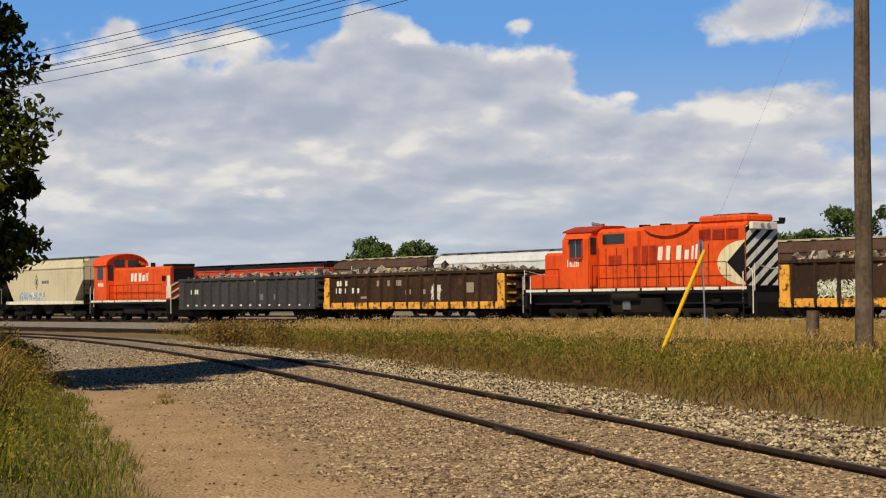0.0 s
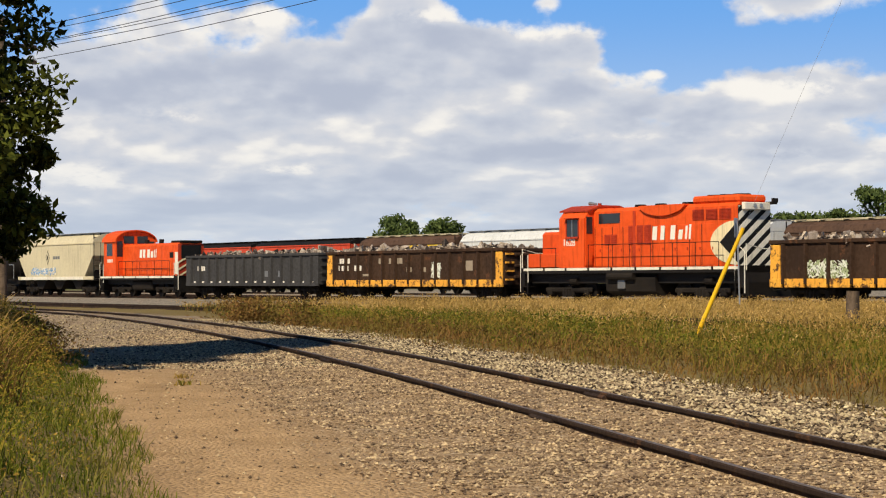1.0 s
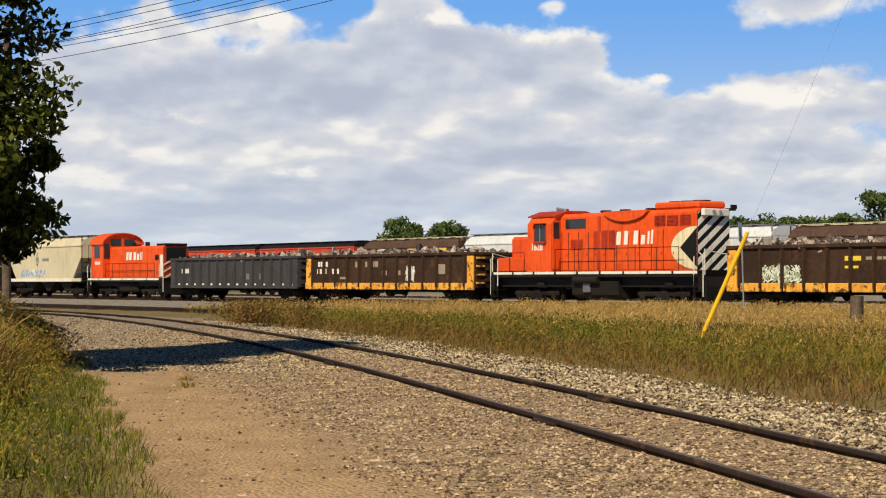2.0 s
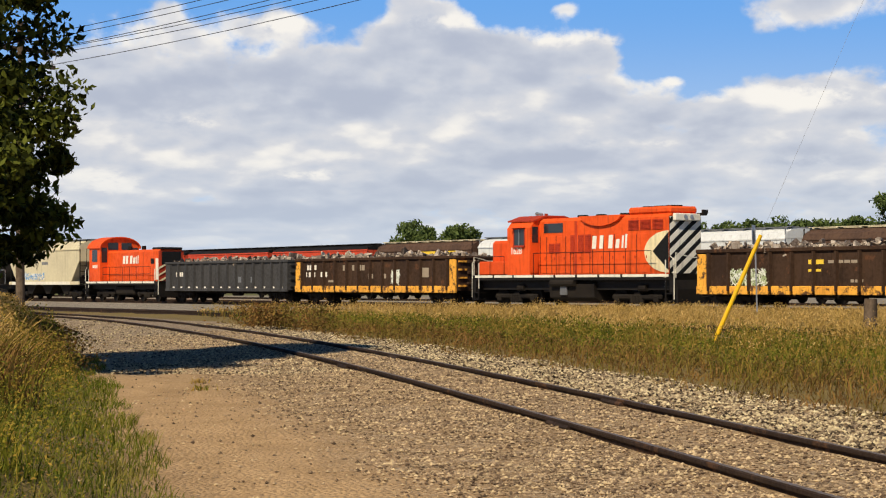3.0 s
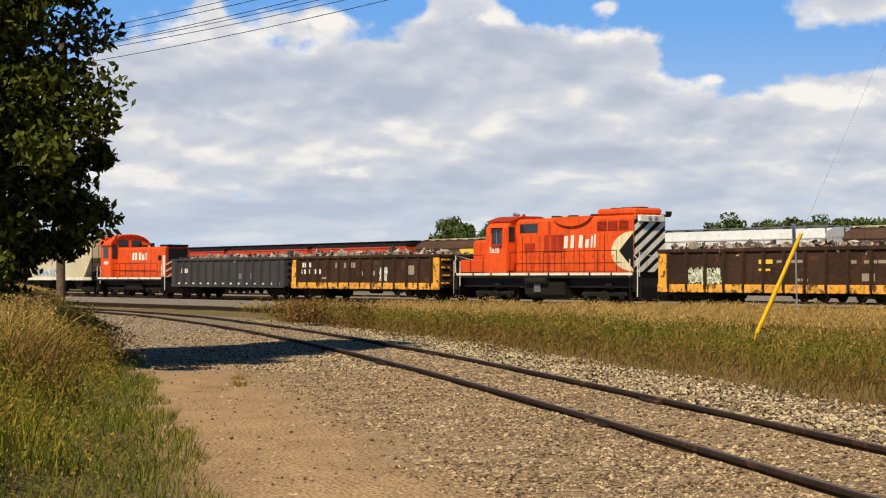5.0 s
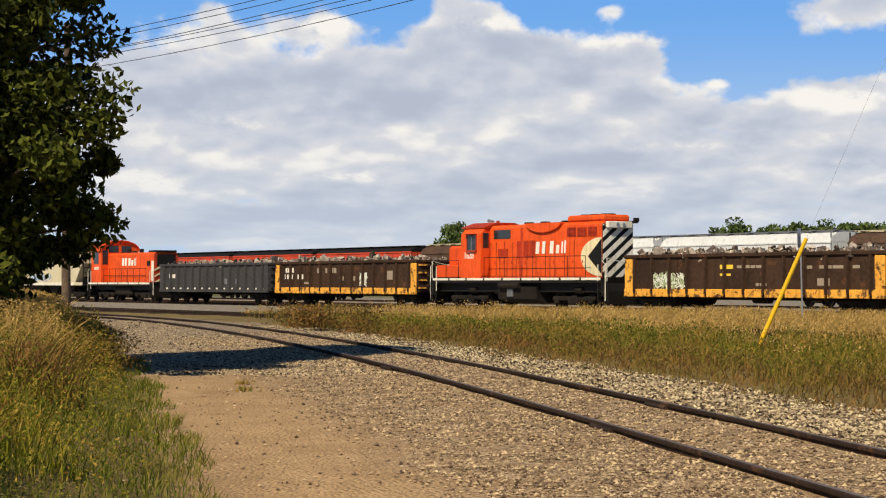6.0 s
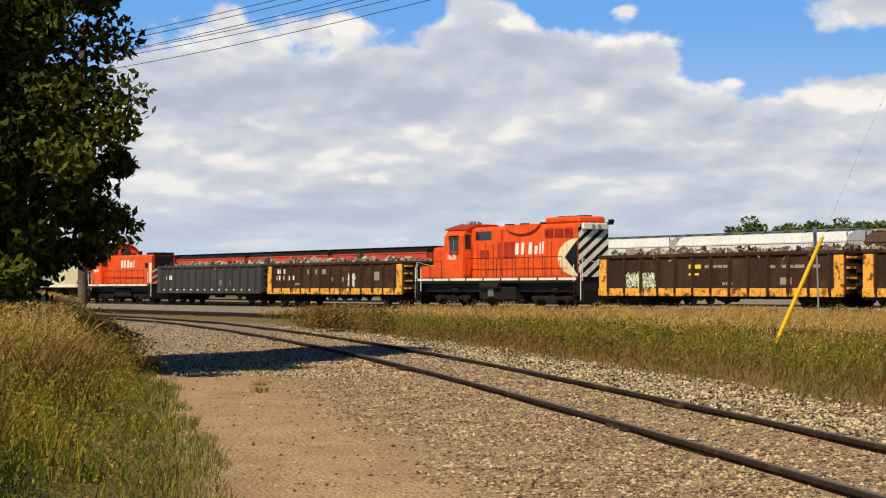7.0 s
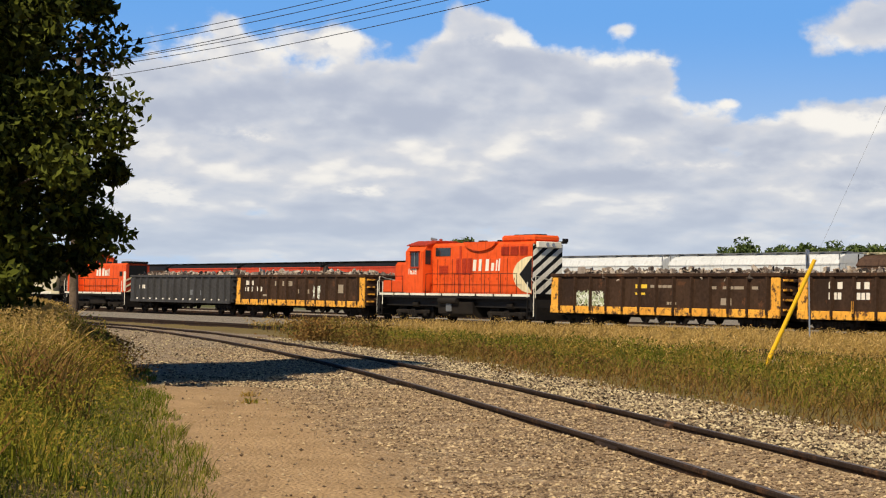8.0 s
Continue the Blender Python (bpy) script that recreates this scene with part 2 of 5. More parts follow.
M = dict(
    red=material("action_red_paint", (0.78, 0.100, 0.017), (0.58, 0.066, 0.013), 0.5, grain=3.0, patch=0.35, amount=0.7, streak=0.45, bump=0.06),
    red_dark=material("sooty_red_paint", (0.50, 0.055, 0.02), (0.28, 0.035, 0.02), 0.6, amount=0.8, streak=0.5, bump=0.06),
    black=material("black_paint", (0.011, 0.010, 0.010), (0.022, 0.019, 0.016), 0.6, amount=0.7, bump=0.1),
    running=material("greasy_running_gear", (0.012, 0.010, 0.009), (0.026, 0.021, 0.016), 0.75, grain=9, amount=0.8),
    disc=material("cream_disc_paint", (0.80, 0.70, 0.44), (0.66, 0.55, 0.34), 0.5, amount=0.6, streak=0.4, bump=0.05),
    white=material("white_paint", (0.80, 0.77, 0.66), (0.60, 0.56, 0.46), 0.5, amount=0.5, streak=0.35, bump=0.05),
    lettering=material("lettering_paint", (0.82, 0.80, 0.72), (0.70, 0.62, 0.52), 0.6, amount=0.6, bump=0),
    brown=material("brown_gondola_paint", (0.060, 0.034, 0.021), (0.032, 0.019, 0.013), 0.75, amount=0.9, streak=0.5, rust=(0.11, 0.05, 0.025), bump=0.12),
    yellow=material("yellow_gondola_paint", (0.86, 0.43, 0.06), (0.62, 0.27, 0.04), 0.6, amount=0.6, streak=0.55, rust=(0.10, 0.05, 0.025), bump=0.1, rust_at=0.515, rust_size=2.4),
    grey=material("charcoal_gondola_paint", (0.062, 0.061, 0.062), (0.036, 0.035, 0.036), 0.65, amount=0.7, streak=0.35, bump=0.08),
    cream=material("cream_hopper_paint", (0.62, 0.56, 0.38), (0.50, 0.44, 0.30), 0.55, amount=0.6, streak=0.3, bump=0.05),
    hop_white=material("pale_hopper_paint", (0.68, 0.70, 0.70), (0.52, 0.54, 0.54), 0.5, amount=0.5, streak=0.35, bump=0.05),
    hop_brown=material("brown_hopper_paint", (0.105, 0.062, 0.042), (0.065, 0.040, 0.03), 0.7, amount=0.8, streak=0.5, bump=0.08),
    hop_red=material("red_hopper_paint", (0.60, 0.075, 0.035), (0.42, 0.055, 0.03), 0.6, amount=0.7, streak=0.35, bump=0.06),
    steel=material("bare_grey_steel", (0.22, 0.23, 0.24), (0.14, 0.14, 0.14), 0.5, 0.4, amount=0.6),
    glass=material("cab_window_glass", (0.02, 0.025, 0.03), (0.03, 0.035, 0.04), 0.12, amount=0.2, bump=0),
    pebble=material("lane_pebble", (0.38, 0.275, 0.17), (0.20, 0.142, 0.085), 0.9, grain=18, patch=3, amount=0.8, spread=1.5),
    scrap=material("scrap_metal", (0.36, 0.30, 0.25), (0.10, 0.065, 0.045), 0.6, 0.2, grain=14, patch=2.0, amount=0.9, spread=2.0, bump=0.3),
    rail=material("rail_steel", (0.042, 0.027, 0.020), (0.022, 0.015, 0.012), 0.85, 0.0, grain=20, patch=1.5, amount=0.8, rust=(0.10, 0.052, 0.03)),
    # worn metal, its base colour raised to carry the highlight on the rail
    railtop=material("worn_rail_head_highlight", (0.17, 0.135, 0.11), (0.10, 0.08, 0.065), 0.55, 0.2, grain=20, amount=0.6),
    tie=material("tie_wood", (0.10, 0.075, 0.055), (0.05, 0.038, 0.03), 0.85, grain=8, amount=0.8),
    stone=material("ballast_stone", (0.37, 0.29, 0.185), (0.15, 0.11, 0.066), 0.9, grain=18, patch=3, amount=0.8, spread=2.0),
    pole=material("weathered_pole_wood", (0.15, 0.11, 0.078), (0.07, 0.052, 0.036), 0.85, grain=10, patch=1.2, amount=0.9, streak=0.8),
    guard=material("yellow_guard_plastic", (0.85, 0.52, 0.01), (0.72, 0.40, 0.01), 0.4, amount=0.5, bump=0.02),
    galv=material("galvanised_steel", (0.45, 0.46, 0.46), (0.34, 0.35, 0.35), 0.4, 0.7, amount=0.5),
    wire=material("wire", (0.05, 0.05, 0.055), rough=0.5, metal=0.3, bump=0),
    bark=material("bark", (0.085, 0.065, 0.05), (0.04, 0.03, 0.025), 0.9, grain=12, amount=0.9, bump=0.6),
    leaf=leaf_material("tree_leaves", (0.10, 0.115, 0.014), (0.008, 0.013, 0.003), 1.0, 0.1),
    far_leaf=leaf_material("far_leaves", (0.13, 0.175, 0.05), (0.05, 0.08, 0.028), 1.0, 0.25),
    blade=leaf_material("green_grass", (0.25, 0.245, 0.023), (0.045, 0.065, 0.007), 1.0, 0.3, (0.42, 0.26, 0.05)),
    verge=leaf_material("verge_grass", (0.23, 0.235, 0.026), (0.05, 0.065, 0.009), 1.0, 0.28, (0.36, 0.21, 0.05)),
    lawn=leaf_material("short_grass", (0.17, 0.20, 0.018), (0.045, 0.07, 0.007), 1.0, 0.3, (0.30, 0.25, 0.06)),
    dry=leaf_material("dry_grass", (0.78, 0.53, 0.20), (0.32, 0.20, 0.05), 1.0, 0.35, (0.38, 0.25, 0.055)),
    weed=leaf_material("brown_weeds", (0.32, 0.165, 0.052), (0.075, 0.05, 0.016), 1.0, 0.2, (0.17, 0.15, 0.028)),
)
for tint, c in (("pale", (0.75, 0.78, 0.68)), ("blue", (0.10, 0.30, 0.62)), ("green", (0.35, 0.42, 0.22)), ("gold", (0.85, 0.58, 0.06)), ("soot", (0.012, 0.012, 0.012)), ("faded", (0.34, 0.28, 0.21))):
    M["mark_" + tint] = material("sprayed_" + tint + "_paint", c, tuple(q * 0.75 for q in c), 0.6, amount=0.5, bump=0)


def ground_material():
    m = bpy.data.materials.new("ground_earth")
    m.use_nodes = True
    k = Nodes(m.node_tree)
    co = k.add("ShaderNodeTexCoord").outputs["Object"]
    xyz = k.add("ShaderNodeSeparateXYZ", inputs={0: co})
    x, y = xyz.outputs[0], xyz.outputs[1]
    wob = k.math("MULTIPLY", k.math("SUBTRACT", k.noise(co, 0.5, 5.0, 0.6), 0.5), 1.6)
    # distance from the line of the spur
    y2 = k.math("MULTIPLY", y, y)
    line = k.math("ADD", k.math("ADD", SPUR[0], k.math("MULTIPLY", y, SPUR[1])),
                  k.math("ADD", k.math("MULTIPLY", y2, SPUR[2]), k.math("MULTIPLY", k.math("MULTIPLY", y2, y), SPUR[3])))
    off = k.math("SUBTRACT", x, line)
    offw = k.math("ADD", off, wob)
    fine = k.noise(co, 9.0, 5.0, 0.7)
    mid = k.noise(co, 1.1, 5.0, 0.6)
    cells = k.add("ShaderNodeTexVoronoi", feature="F1", inputs={"Vector": co, "Scale": 26.0})
    pebble = k.ramp(k.add("ShaderNodeSeparateColor", inputs={0: cells.outputs["Color"]}).outputs[0],
                    [(0.0, (0.12, 0.08, 0.045)), (0.5, (0.28, 0.20, 0.12)), (0.85, (0.38, 0.285, 0.18)), (1.0, (0.54, 0.44, 0.31))])
    sand = k.mix(k.band(k.math("ADD", k.math("MULTIPLY", fine, 0.5), k.math("MULTIPLY", mid, 0.5)), 0.35, 0.65), (0.52, 0.345, 0.18, 1), (0.37, 0.24, 0.12, 1))
    soil = k.mix(fine, (0.15, 0.12, 0.045, 1), (0.25, 0.18, 0.07, 1))
    # the worn lane lies left of the spur
    bend = k.math("ADD", x, k.math("ADD", k.math("MULTIPLY", k.math("MAXIMUM", k.math("SUBTRACT", y, 12.0), 0.0), 0.19), k.math("MULTIPLY", wob, 0.5)))
    lane = k.band(bend, 1.1, -0.2)
    gravel = k.mix(k.band(mid, 0.35, 0.7, 0.12, 0.55), pebble, sand)
    lane = k.math("MULTIPLY", lane, k.band(k.math("ADD", y, k.math("MULTIPLY", wob, 3.0)), 34.0, 25.0, 0.12, 1.0))
    grey = k.ramp(k.add("ShaderNodeSeparateColor", inputs={0: cells.outputs["Color"]}).outputs[1],
                  [(0.0, (0.10, 0.085, 0.065)), (0.5, (0.22, 0.185, 0.14)), (1.0, (0.42, 0.37, 0.30))])
    gravel = k.mix(k.band(y, 24.0, 38.0, 0.0, 0.6), gravel, grey)
    near = k.mix(k.math("MULTIPLY", lane, 0.9), gravel, sand)
    ruts = k.band(k.noise(k.add("ShaderNodeMapping", inputs={"Vector": co, "Rotation": (0, 0, 0.19), "Scale": (1.3, 0.16, 1)}).outputs[0], 1.0, 4.0, 0.6), 0.52, 0.68, 0.0, 0.28)
    near = k.mix(ruts, near, (0.20, 0.13, 0.068, 1))
    verge = k.band(offw, 2.6, 3.6)
    yard = k.band(k.math("ADD", k.math("MULTIPLY", x, 0.8425), k.math("MULTIPLY", y, 0.5387)), 34.5, 37.0)
    col = k.mix(verge, near, soil)
    col = k.mix(yard, col, k.mix(k.band(k.noise(co, 2.6, 6.0, 0.75), 0.35, 0.65), (0.15, 0.13, 0.10, 1), (0.38, 0.335, 0.27, 1)))
    left = k.band(bend, -1.35, -1.75)
    col = k.mix(k.math("MULTIPLY", left, k.band(y, 75.0, 60.0)), col, soil)
    far = k.band(k.add("ShaderNodeVectorMath", operation="LENGTH", inputs={0: co}).outputs["Value"], 190.0, 260.0)
    col = k.mix(far, col, (0.13, 0.13, 0.05, 1))
    bs = k.add("ShaderNodeBsdfPrincipled", inputs={"Base Color": col, "Roughness": 0.95, "Specular IOR Level": 0.1})
    h = k.math("ADD", k.math("MULTIPLY", cells.outputs["Distance"], -1.0), k.math("MULTIPLY", fine, 0.6))
    b = k.add("ShaderNodeBump", inputs={"Strength": 0.9, "Distance": 0.03, "Height": h})
    k.feed(bs.inputs["Normal"], b.outputs[0])
    out = k.add("ShaderNodeOutputMaterial")
    k.feed(out.inputs[0], bs.outputs[0])
    return m

# ---- mesh tools ----
class Mesh:
    def __init__(self):
        self.v, self.f = [], []

    def add(self, verts, faces):
        n = len(self.v)
        self.v += [tuple(p) for p in verts]
        self.f += [[i + n for i in q] for q in faces]
        return self

    def box(self, x0, x1, y0, y1, z0, z1):
        return self.add([(x0, y0, z0), (x1, y0, z0), (x1, y1, z0), (x0, y1, z0), (x0, y0, z1), (x1, y0, z1), (x1, y1, z1), (x0, y1, z1)],
                        [(0, 3, 2, 1), (4, 5, 6, 7), (0, 1, 5, 4), (1, 2, 6, 5), (2, 3, 7, 6), (3, 0, 4, 7)])

    def soft(self, x0, x1, y0, y1, z0, z1, r):
        """A box whose corners are cut off."""
        vs = []
        for x, sx in ((x0, 1), (x1, -1)):
            for y, sy in ((y0, 1), (y1, -1)):
                for z, sz in ((z0, 1), (z1, -1)):
                    vs += [(x + sx * r, y + sy * r, z), (x + sx * r, y, z + sz * r), (x, y + sy * r, z + sz * r)]
        b = bmesh.new()
        for p in vs:
            b.verts.new(p)
        bmesh.ops.convex_hull(b, input=b.verts)
        b.verts.ensure_lookup_table()
        b.verts.index_update()
        self.add([v.co[:] for v in b.verts], [[v.index for v in q.verts] for q in b.faces])
        b.free()
        return self

    def prism(self, outline, y0, y1, axis="y"):
        """An outline in (x, z), drawn out along y; or in (y, z) along x."""
        n = len(outline)
        put = (lambda a, b, c: (a, c, b)) if axis == "y" else (lambda a, b, c: (c, a, b))
        if axis == "z":
            put = lambda a, b, c: (a, b, c)
        vs = [put(a, b, y0) for a, b in outline] + [put(a, b, y1) for a, b in outline]
        return self.add(vs, [list(range(n)), list(range(2 * n - 1, n - 1, -1))] + [(i, i + n, (i + 1) % n + n, (i + 1) % n) for i in range(n)])

    def tube(self, a, b, r0, r1=None, n=10):
        a, b = Vector(a), Vector(b)
        r1 = r0 if r1 is None else r1
        d = (b - a).normalized()
        e = d.orthogonal().normalized()
        g = d.cross(e)
        ring = [(math.cos(2 * math.pi * i / n), math.sin(2 * math.pi * i / n)) for i in range(n)]
        vs = [a + (e * c + g * s) * r0 for c, s in ring] + [b + (e * c + g * s) * r1 for c, s in ring]
        return self.add(vs, [list(range(n - 1, -1, -1)), list(range(n, 2 * n))] + [(i, (i + 1) % n, (i + 1) % n + n, i + n) for i in range(n)])

    def path(self, pts, r, n=6, r_end=None):
        """One bent round bar through all the points."""
        pts = [Vector(q) for q in pts]
        vs, fs = [], []
        for i, q in enumerate(pts):
            d = (pts[min(i + 1, len(pts) - 1)] - pts[max(i - 1, 0)]).normalized()
            e = (Vector((0.13, 0.31, 0.94)).cross(d)).normalized()
            g = d.cross(e)
            rr = r if r_end is None else r + (r_end - r) * i / (len(pts) - 1)
            vs += [q + (e * math.cos(2 * math.pi * k / n) + g * math.sin(2 * math.pi * k / n)) * rr for k in range(n)]
        for i in range(len(pts) - 1):
            fs += [(i * n + k, i * n + (k + 1) % n, (i + 1) * n + (k + 1) % n, (i + 1) * n + k) for k in range(n)]
        fs += [list(range(n - 1, -1, -1)), [(len(pts) - 1) * n + k for k in range(n)]]
        return self.add(vs, fs)

    def data(self, name, mat, smooth=False):
        me = bpy.data.meshes.new(name)
        me.from_pydata(self.v, [], self.f)
        me.materials.append(mat)
        b = bmesh.new()
        b.from_mesh(me)
        if len(b.faces) < 20000:
            bmesh.ops.recalc_face_normals(b, faces=b.faces)
        b.to_mesh(me)
        b.free()
        if smooth:
            me.shade_smooth()
        return me


def thing(name, m, label, category, group="", kind=""):
    ob = new(name)
    ob.matrix_basis = m
    return tagged(ob, label, category, group, kind)


def part(name, mesh, mat, parent, label="", smooth=False, at=None):
    ob = new(name, mesh if isinstance(mesh, bpy.types.Mesh) else mesh.data(name, M[mat] if isinstance(mat, str) else mat, smooth))
    ob.parent = parent
    if at is not None:
        ob.matrix_basis = at
    return tagged(ob, label)


# ---- ground and tracks ----
def build_ground():
    def steps(a, b, fine0, fine1, d):
        out, x = [], a
        core = list(np.arange(fine0, fine1 + d / 2, d))
        lo = [fine0 - d * 1.35 ** i / 0.35 for i in range(1, 40)]
        hi = [fine1 + d * 1.35 ** i / 0.35 for i in range(1, 40)]
        return [q for q in reversed(lo) if q > a] + core + [q for q in hi if q < b]

    xs, ys = steps(-3500, 3500, -24, 30, 0.45), steps(-900, 4500, -4, 90, 0.6)
    vs, fs = [], []
    for y in ys:
        for x in xs:
            z = ground_z(x, y)
            vs.append((x, y, z))
    w = len(xs)
    for j in range(len(ys) - 1):
        for i in range(w - 1):
            fs.append((j * w + i, j * w + i + 1, (j + 1) * w + i + 1, (j + 1) * w + i))
    mesh = Mesh().add(vs, fs)
    ob = new("ground", mesh.data("ground", ground_material(), True))
    tagged(ob, "sandy gravel lane, ballast and dry soil of a rail yard", "ground", kind="structure")


PROFILE = [(-0.065, 0), (0.065, 0), (0.065, 0.015), (0.012, 0.035), (0.012, 0.10), (0.035, 0.115), (0.036, 0.142), (0.026, 0.15), (-0.026, 0.15), (-0.036, 0.142), (-0.035, 0.115), (-0.012, 0.10), (-0.012, 0.035), (-0.065, 0.015)]


def rail_mesh(points):
    """A rail of real section along a line of places."""
    mesh, n = Mesh(), len(PROFILE)
    vs, fs = [], []
    for i, p in enumerate(points):
        d = (points[min(i + 1, len(points) - 1)] - points[max(i - 1, 0)]).normalized()
        side = Vector((-d.y, d.x, 0))
        vs += [p + side * a + Vector((0, 0, b - 0.15)) for a, b in PROFILE]
    for i in range(len(points) - 1):
        for j in range(n):
            k = (j + 1) % n
            fs.append((i * n + j, i * n + k, (i + 1) * n + k, (i + 1) * n + j))
    return mesh.add(vs, fs)


def build_spur():
    track = thing("spur_track", pose(0, 0, 0), "curving rusty single track sunk in gravel", "railway track", kind="structure")
    ys = list(np.arange(-6, 92, 1.0))
    for side in (-1, 1):
        pts = []
        for y in ys:
            slope = SPUR[1] + 2 * SPUR[2] * y + 3 * SPUR[3] * y * y
            nrm = Vector((1, -slope, 0)).normalized()
            c = Vector((spur_x(y), y, 0)) + nrm * 0.752 * side
            c.z = 0.3 * min(max((y - 5) / 55, 0), 1) + 0.125
            pts.append(c)
        rail = part("rail", rail_mesh(pts), "rail", track, "brown rusty steel rail")
        # worn strip on top; its pale tan also paints the thin highlight
        head = Mesh()
        for a, b in zip(pts, pts[1:]):
            d = (b - a).normalized()
            s = Vector((-d.y, d.x, 0)) * 0.026
            up = Vector((0, 0, 0.002))
            head.add([a - s + up, a + s + up, b + s + up, b - s + up], [(0, 1, 2, 3)])
        part("worn_lit_head", head, "railtop", rail, "worn running surface with a highlight in its pale colour")
        for y in ((21.3, 33.0, 47) if side > 0 else (18.0, 30.0, 44)):
            i = int(y + 6)
            a, b = pts[i], pts[i] + (pts[i + 1] - pts[i]).normalized() * 0.75
            bar = Mesh()
            d = (b - a).normalized()
            s = Vector((-d.y, d.x, 0))
            for q in (-1, 1):
                o = s * 0.034 * q
                bar.tube(a + o + Vector((0, 0, -0.06)), b + o + Vector((0, 0, -0.06)), 0.035, n=6)
            part("joint_bar", bar, "rail", rail, "bolted joint bar")
    tie = Mesh().box(-1.25, 1.25, -0.11, 0.11, -0.17, 0.0).data("tie", M["tie"])
    y = 8.0
    while y < 70:
        slope = SPUR[1] + 2 * SPUR[2] * y + 3 * SPUR[3] * y * y
        part("tie", tie, "tie", track, at=pose(spur_x(y), y, ground_z(spur_x(y), y) - 0.05, 0, 0, math.degrees(math.atan(slope)) * -1))
        y += 0.53


def build_straight_track(name, across, s0, s1, label, heading=0.0):
    track = thing(name, Matrix.Translation(yard(0, across)) @ pose(0, 0, 0, 0, 0, HEADING + heading), label, "railway track", kind="structure")
    for side in (-0.752, 0.752):
        part("rail", rail_mesh([Vector((s, side, 0)) for s in np.arange(s0, s1 + 1, 8.0)]), "rail", track)
    bed = Mesh().prism([(-1.9, -0.16), (1.9, -0.16), (2.9, -0.5), (-2.9, -0.5)], s0, s1, axis="x")
    part("ballast_bed", bed, "stone", track, "pale crushed stone ballast")


build_ground()
build_spur()
build_straight_track("main_track", 0, -90, 260, "straight yard track on pale ballast")
build_straight_track("back_track", -25, -90, 300, "yard track under parked hopper cars", 0)
build_straight_track("front_track", 21, -70, 120, "empty yard track beside the grass", -3.0)
build_straight_track("middle_track", -8, -90, 260, "empty yard track")

# ---- rolling stock: local x runs along the track, +y faces the lane, z = 0 on the rails ----
def truck(parent, x, wheel_r=0.42, base=1.75, name="truck"):
    t = Mesh()
    for y in (-1.0, 1.0):
        t.soft(x - base / 2 - 0.35, x + base / 2 + 0.35, y - 0.09, y + 0.09, 0.42, 0.66, 0.06)
        t.soft(x - 0.45, x + 0.45, y - 0.13, y + 0.13, 0.22, 0.6, 0.08)
        for q in (-1, 1):
            t.soft(x + q * base / 2 - 0.16, x + q * base / 2 + 0.16, y - 0.14, y + 0.14, 0.28, 0.62, 0.06)
        for q in (-0.2, 0, 0.2):
            t.tube((x + q, y + 0.1, 0.25), (x + q, y + 0.1, 0.6), 0.07, n=8)
    t.box(x - 0.2, x + 0.2, -1.0, 1.0, 0.4, 0.75)
    ob = part(name, t, "running", parent, "greasy cast side frames and springs")
    for q in (-1, 1):
        w = Mesh()
        for y in (-0.752, 0.752):
            s = 1 if y > 0 else -1
            w.tube((0, y - 0.065, 0), (0, y + 0.065, 0), wheel_r, n=28)
            w.tube((0, y - s * 0.07, 0), (0, y - s * 0.04, 0), wheel_r + 0.028, n=28)
        w.tube((0, -1.0, 0), (0, 1.0, 0), 0.08, n=10)
        wheel = part("wheelset", w, "running", ob, at=pose(x + q * base / 2, 0, wheel_r))
        WHEELS.append((wheel, x + q * base / 2, wheel_r))
    return ob


WHEELS = []


def coupler(parent, x, sign):
    c = Mesh().box(min(x, x + sign * 0.75), max(x, x + sign * 0.75), -0.08, 0.08, 0.78, 0.94)
    c.soft(x + sign * 0.75 - 0.16, x + sign * 0.75 + 0.16, -0.17, 0.17, 0.70, 1.0, 0.05)
    c.path([(x + sign * 0.1, 0.25, 0.8), (x + sign * 0.4, 0.25, 0.55), (x + sign * 0.75, 0.15, 0.6)], 0.025)
    part("coupler", c, "running", parent)


def scrap_heap(parent, half, width, z0, rise, seed):
    """A heap of many bent plates and lumps."""
    rnd = random.Random(seed)
    h = Mesh()
    for i in range(1500):
        x, y = rnd.uniform(-half, half), rnd.uniform(-width, width)
        top = z0 + rise * (0.45 + 0.55 * noise.noise((x * 0.45 + seed, y * 0.6, seed))) * (1 - (y / width) ** 2 * 0.5)
        r = rnd.uniform(0.05, 0.13) if i % 9 else rnd.uniform(0.15, 0.28)
        m = Matrix.Translation((x, y, top + rnd.uniform(-0.15, 0.08))) @ Euler([rnd.uniform(0, 6.3) for _ in range(3)]).to_matrix().to_4x4()
        a, b, c = r * rnd.uniform(0.5, 1.5), r * rnd.uniform(0.3, 1.0), r * rnd.uniform(0.04, 0.5)
        vs = [m @ Vector((sx * a * rnd.uniform(0.6, 1.2), sy * b * rnd.uniform(0.6, 1.2), sz * c)) for sz in (-1, 1) for sy in (-1, 1) for sx in (-1, 1)]
        h.add(vs, [(0, 2, 3, 1), (4, 5, 7, 6), (0, 1, 5, 4), (1, 3, 7, 5), (3, 2, 6, 7), (2, 0, 4, 6)])
    h.box(-half, half, -width, width, z0 - 1.0, z0 - 0.05)
    ob = part("scrap_load", h, "scrap", parent, "heap of mixed rusty scrap metal")
    ob["kind"] = "stuff"


def word_bars(parent, x, z, widths, high, mat, y, name="lettering", gap=0.06, label=""):
    """Writing that cannot be read, as bars; it runs towards -x, as read from the lane."""
    for w in widths:
        if w > 0:
            part(name, Mesh().box(x - w, x, y, y + 0.006, z, z + high), mat, parent, label)
        x -= abs(w) + gap


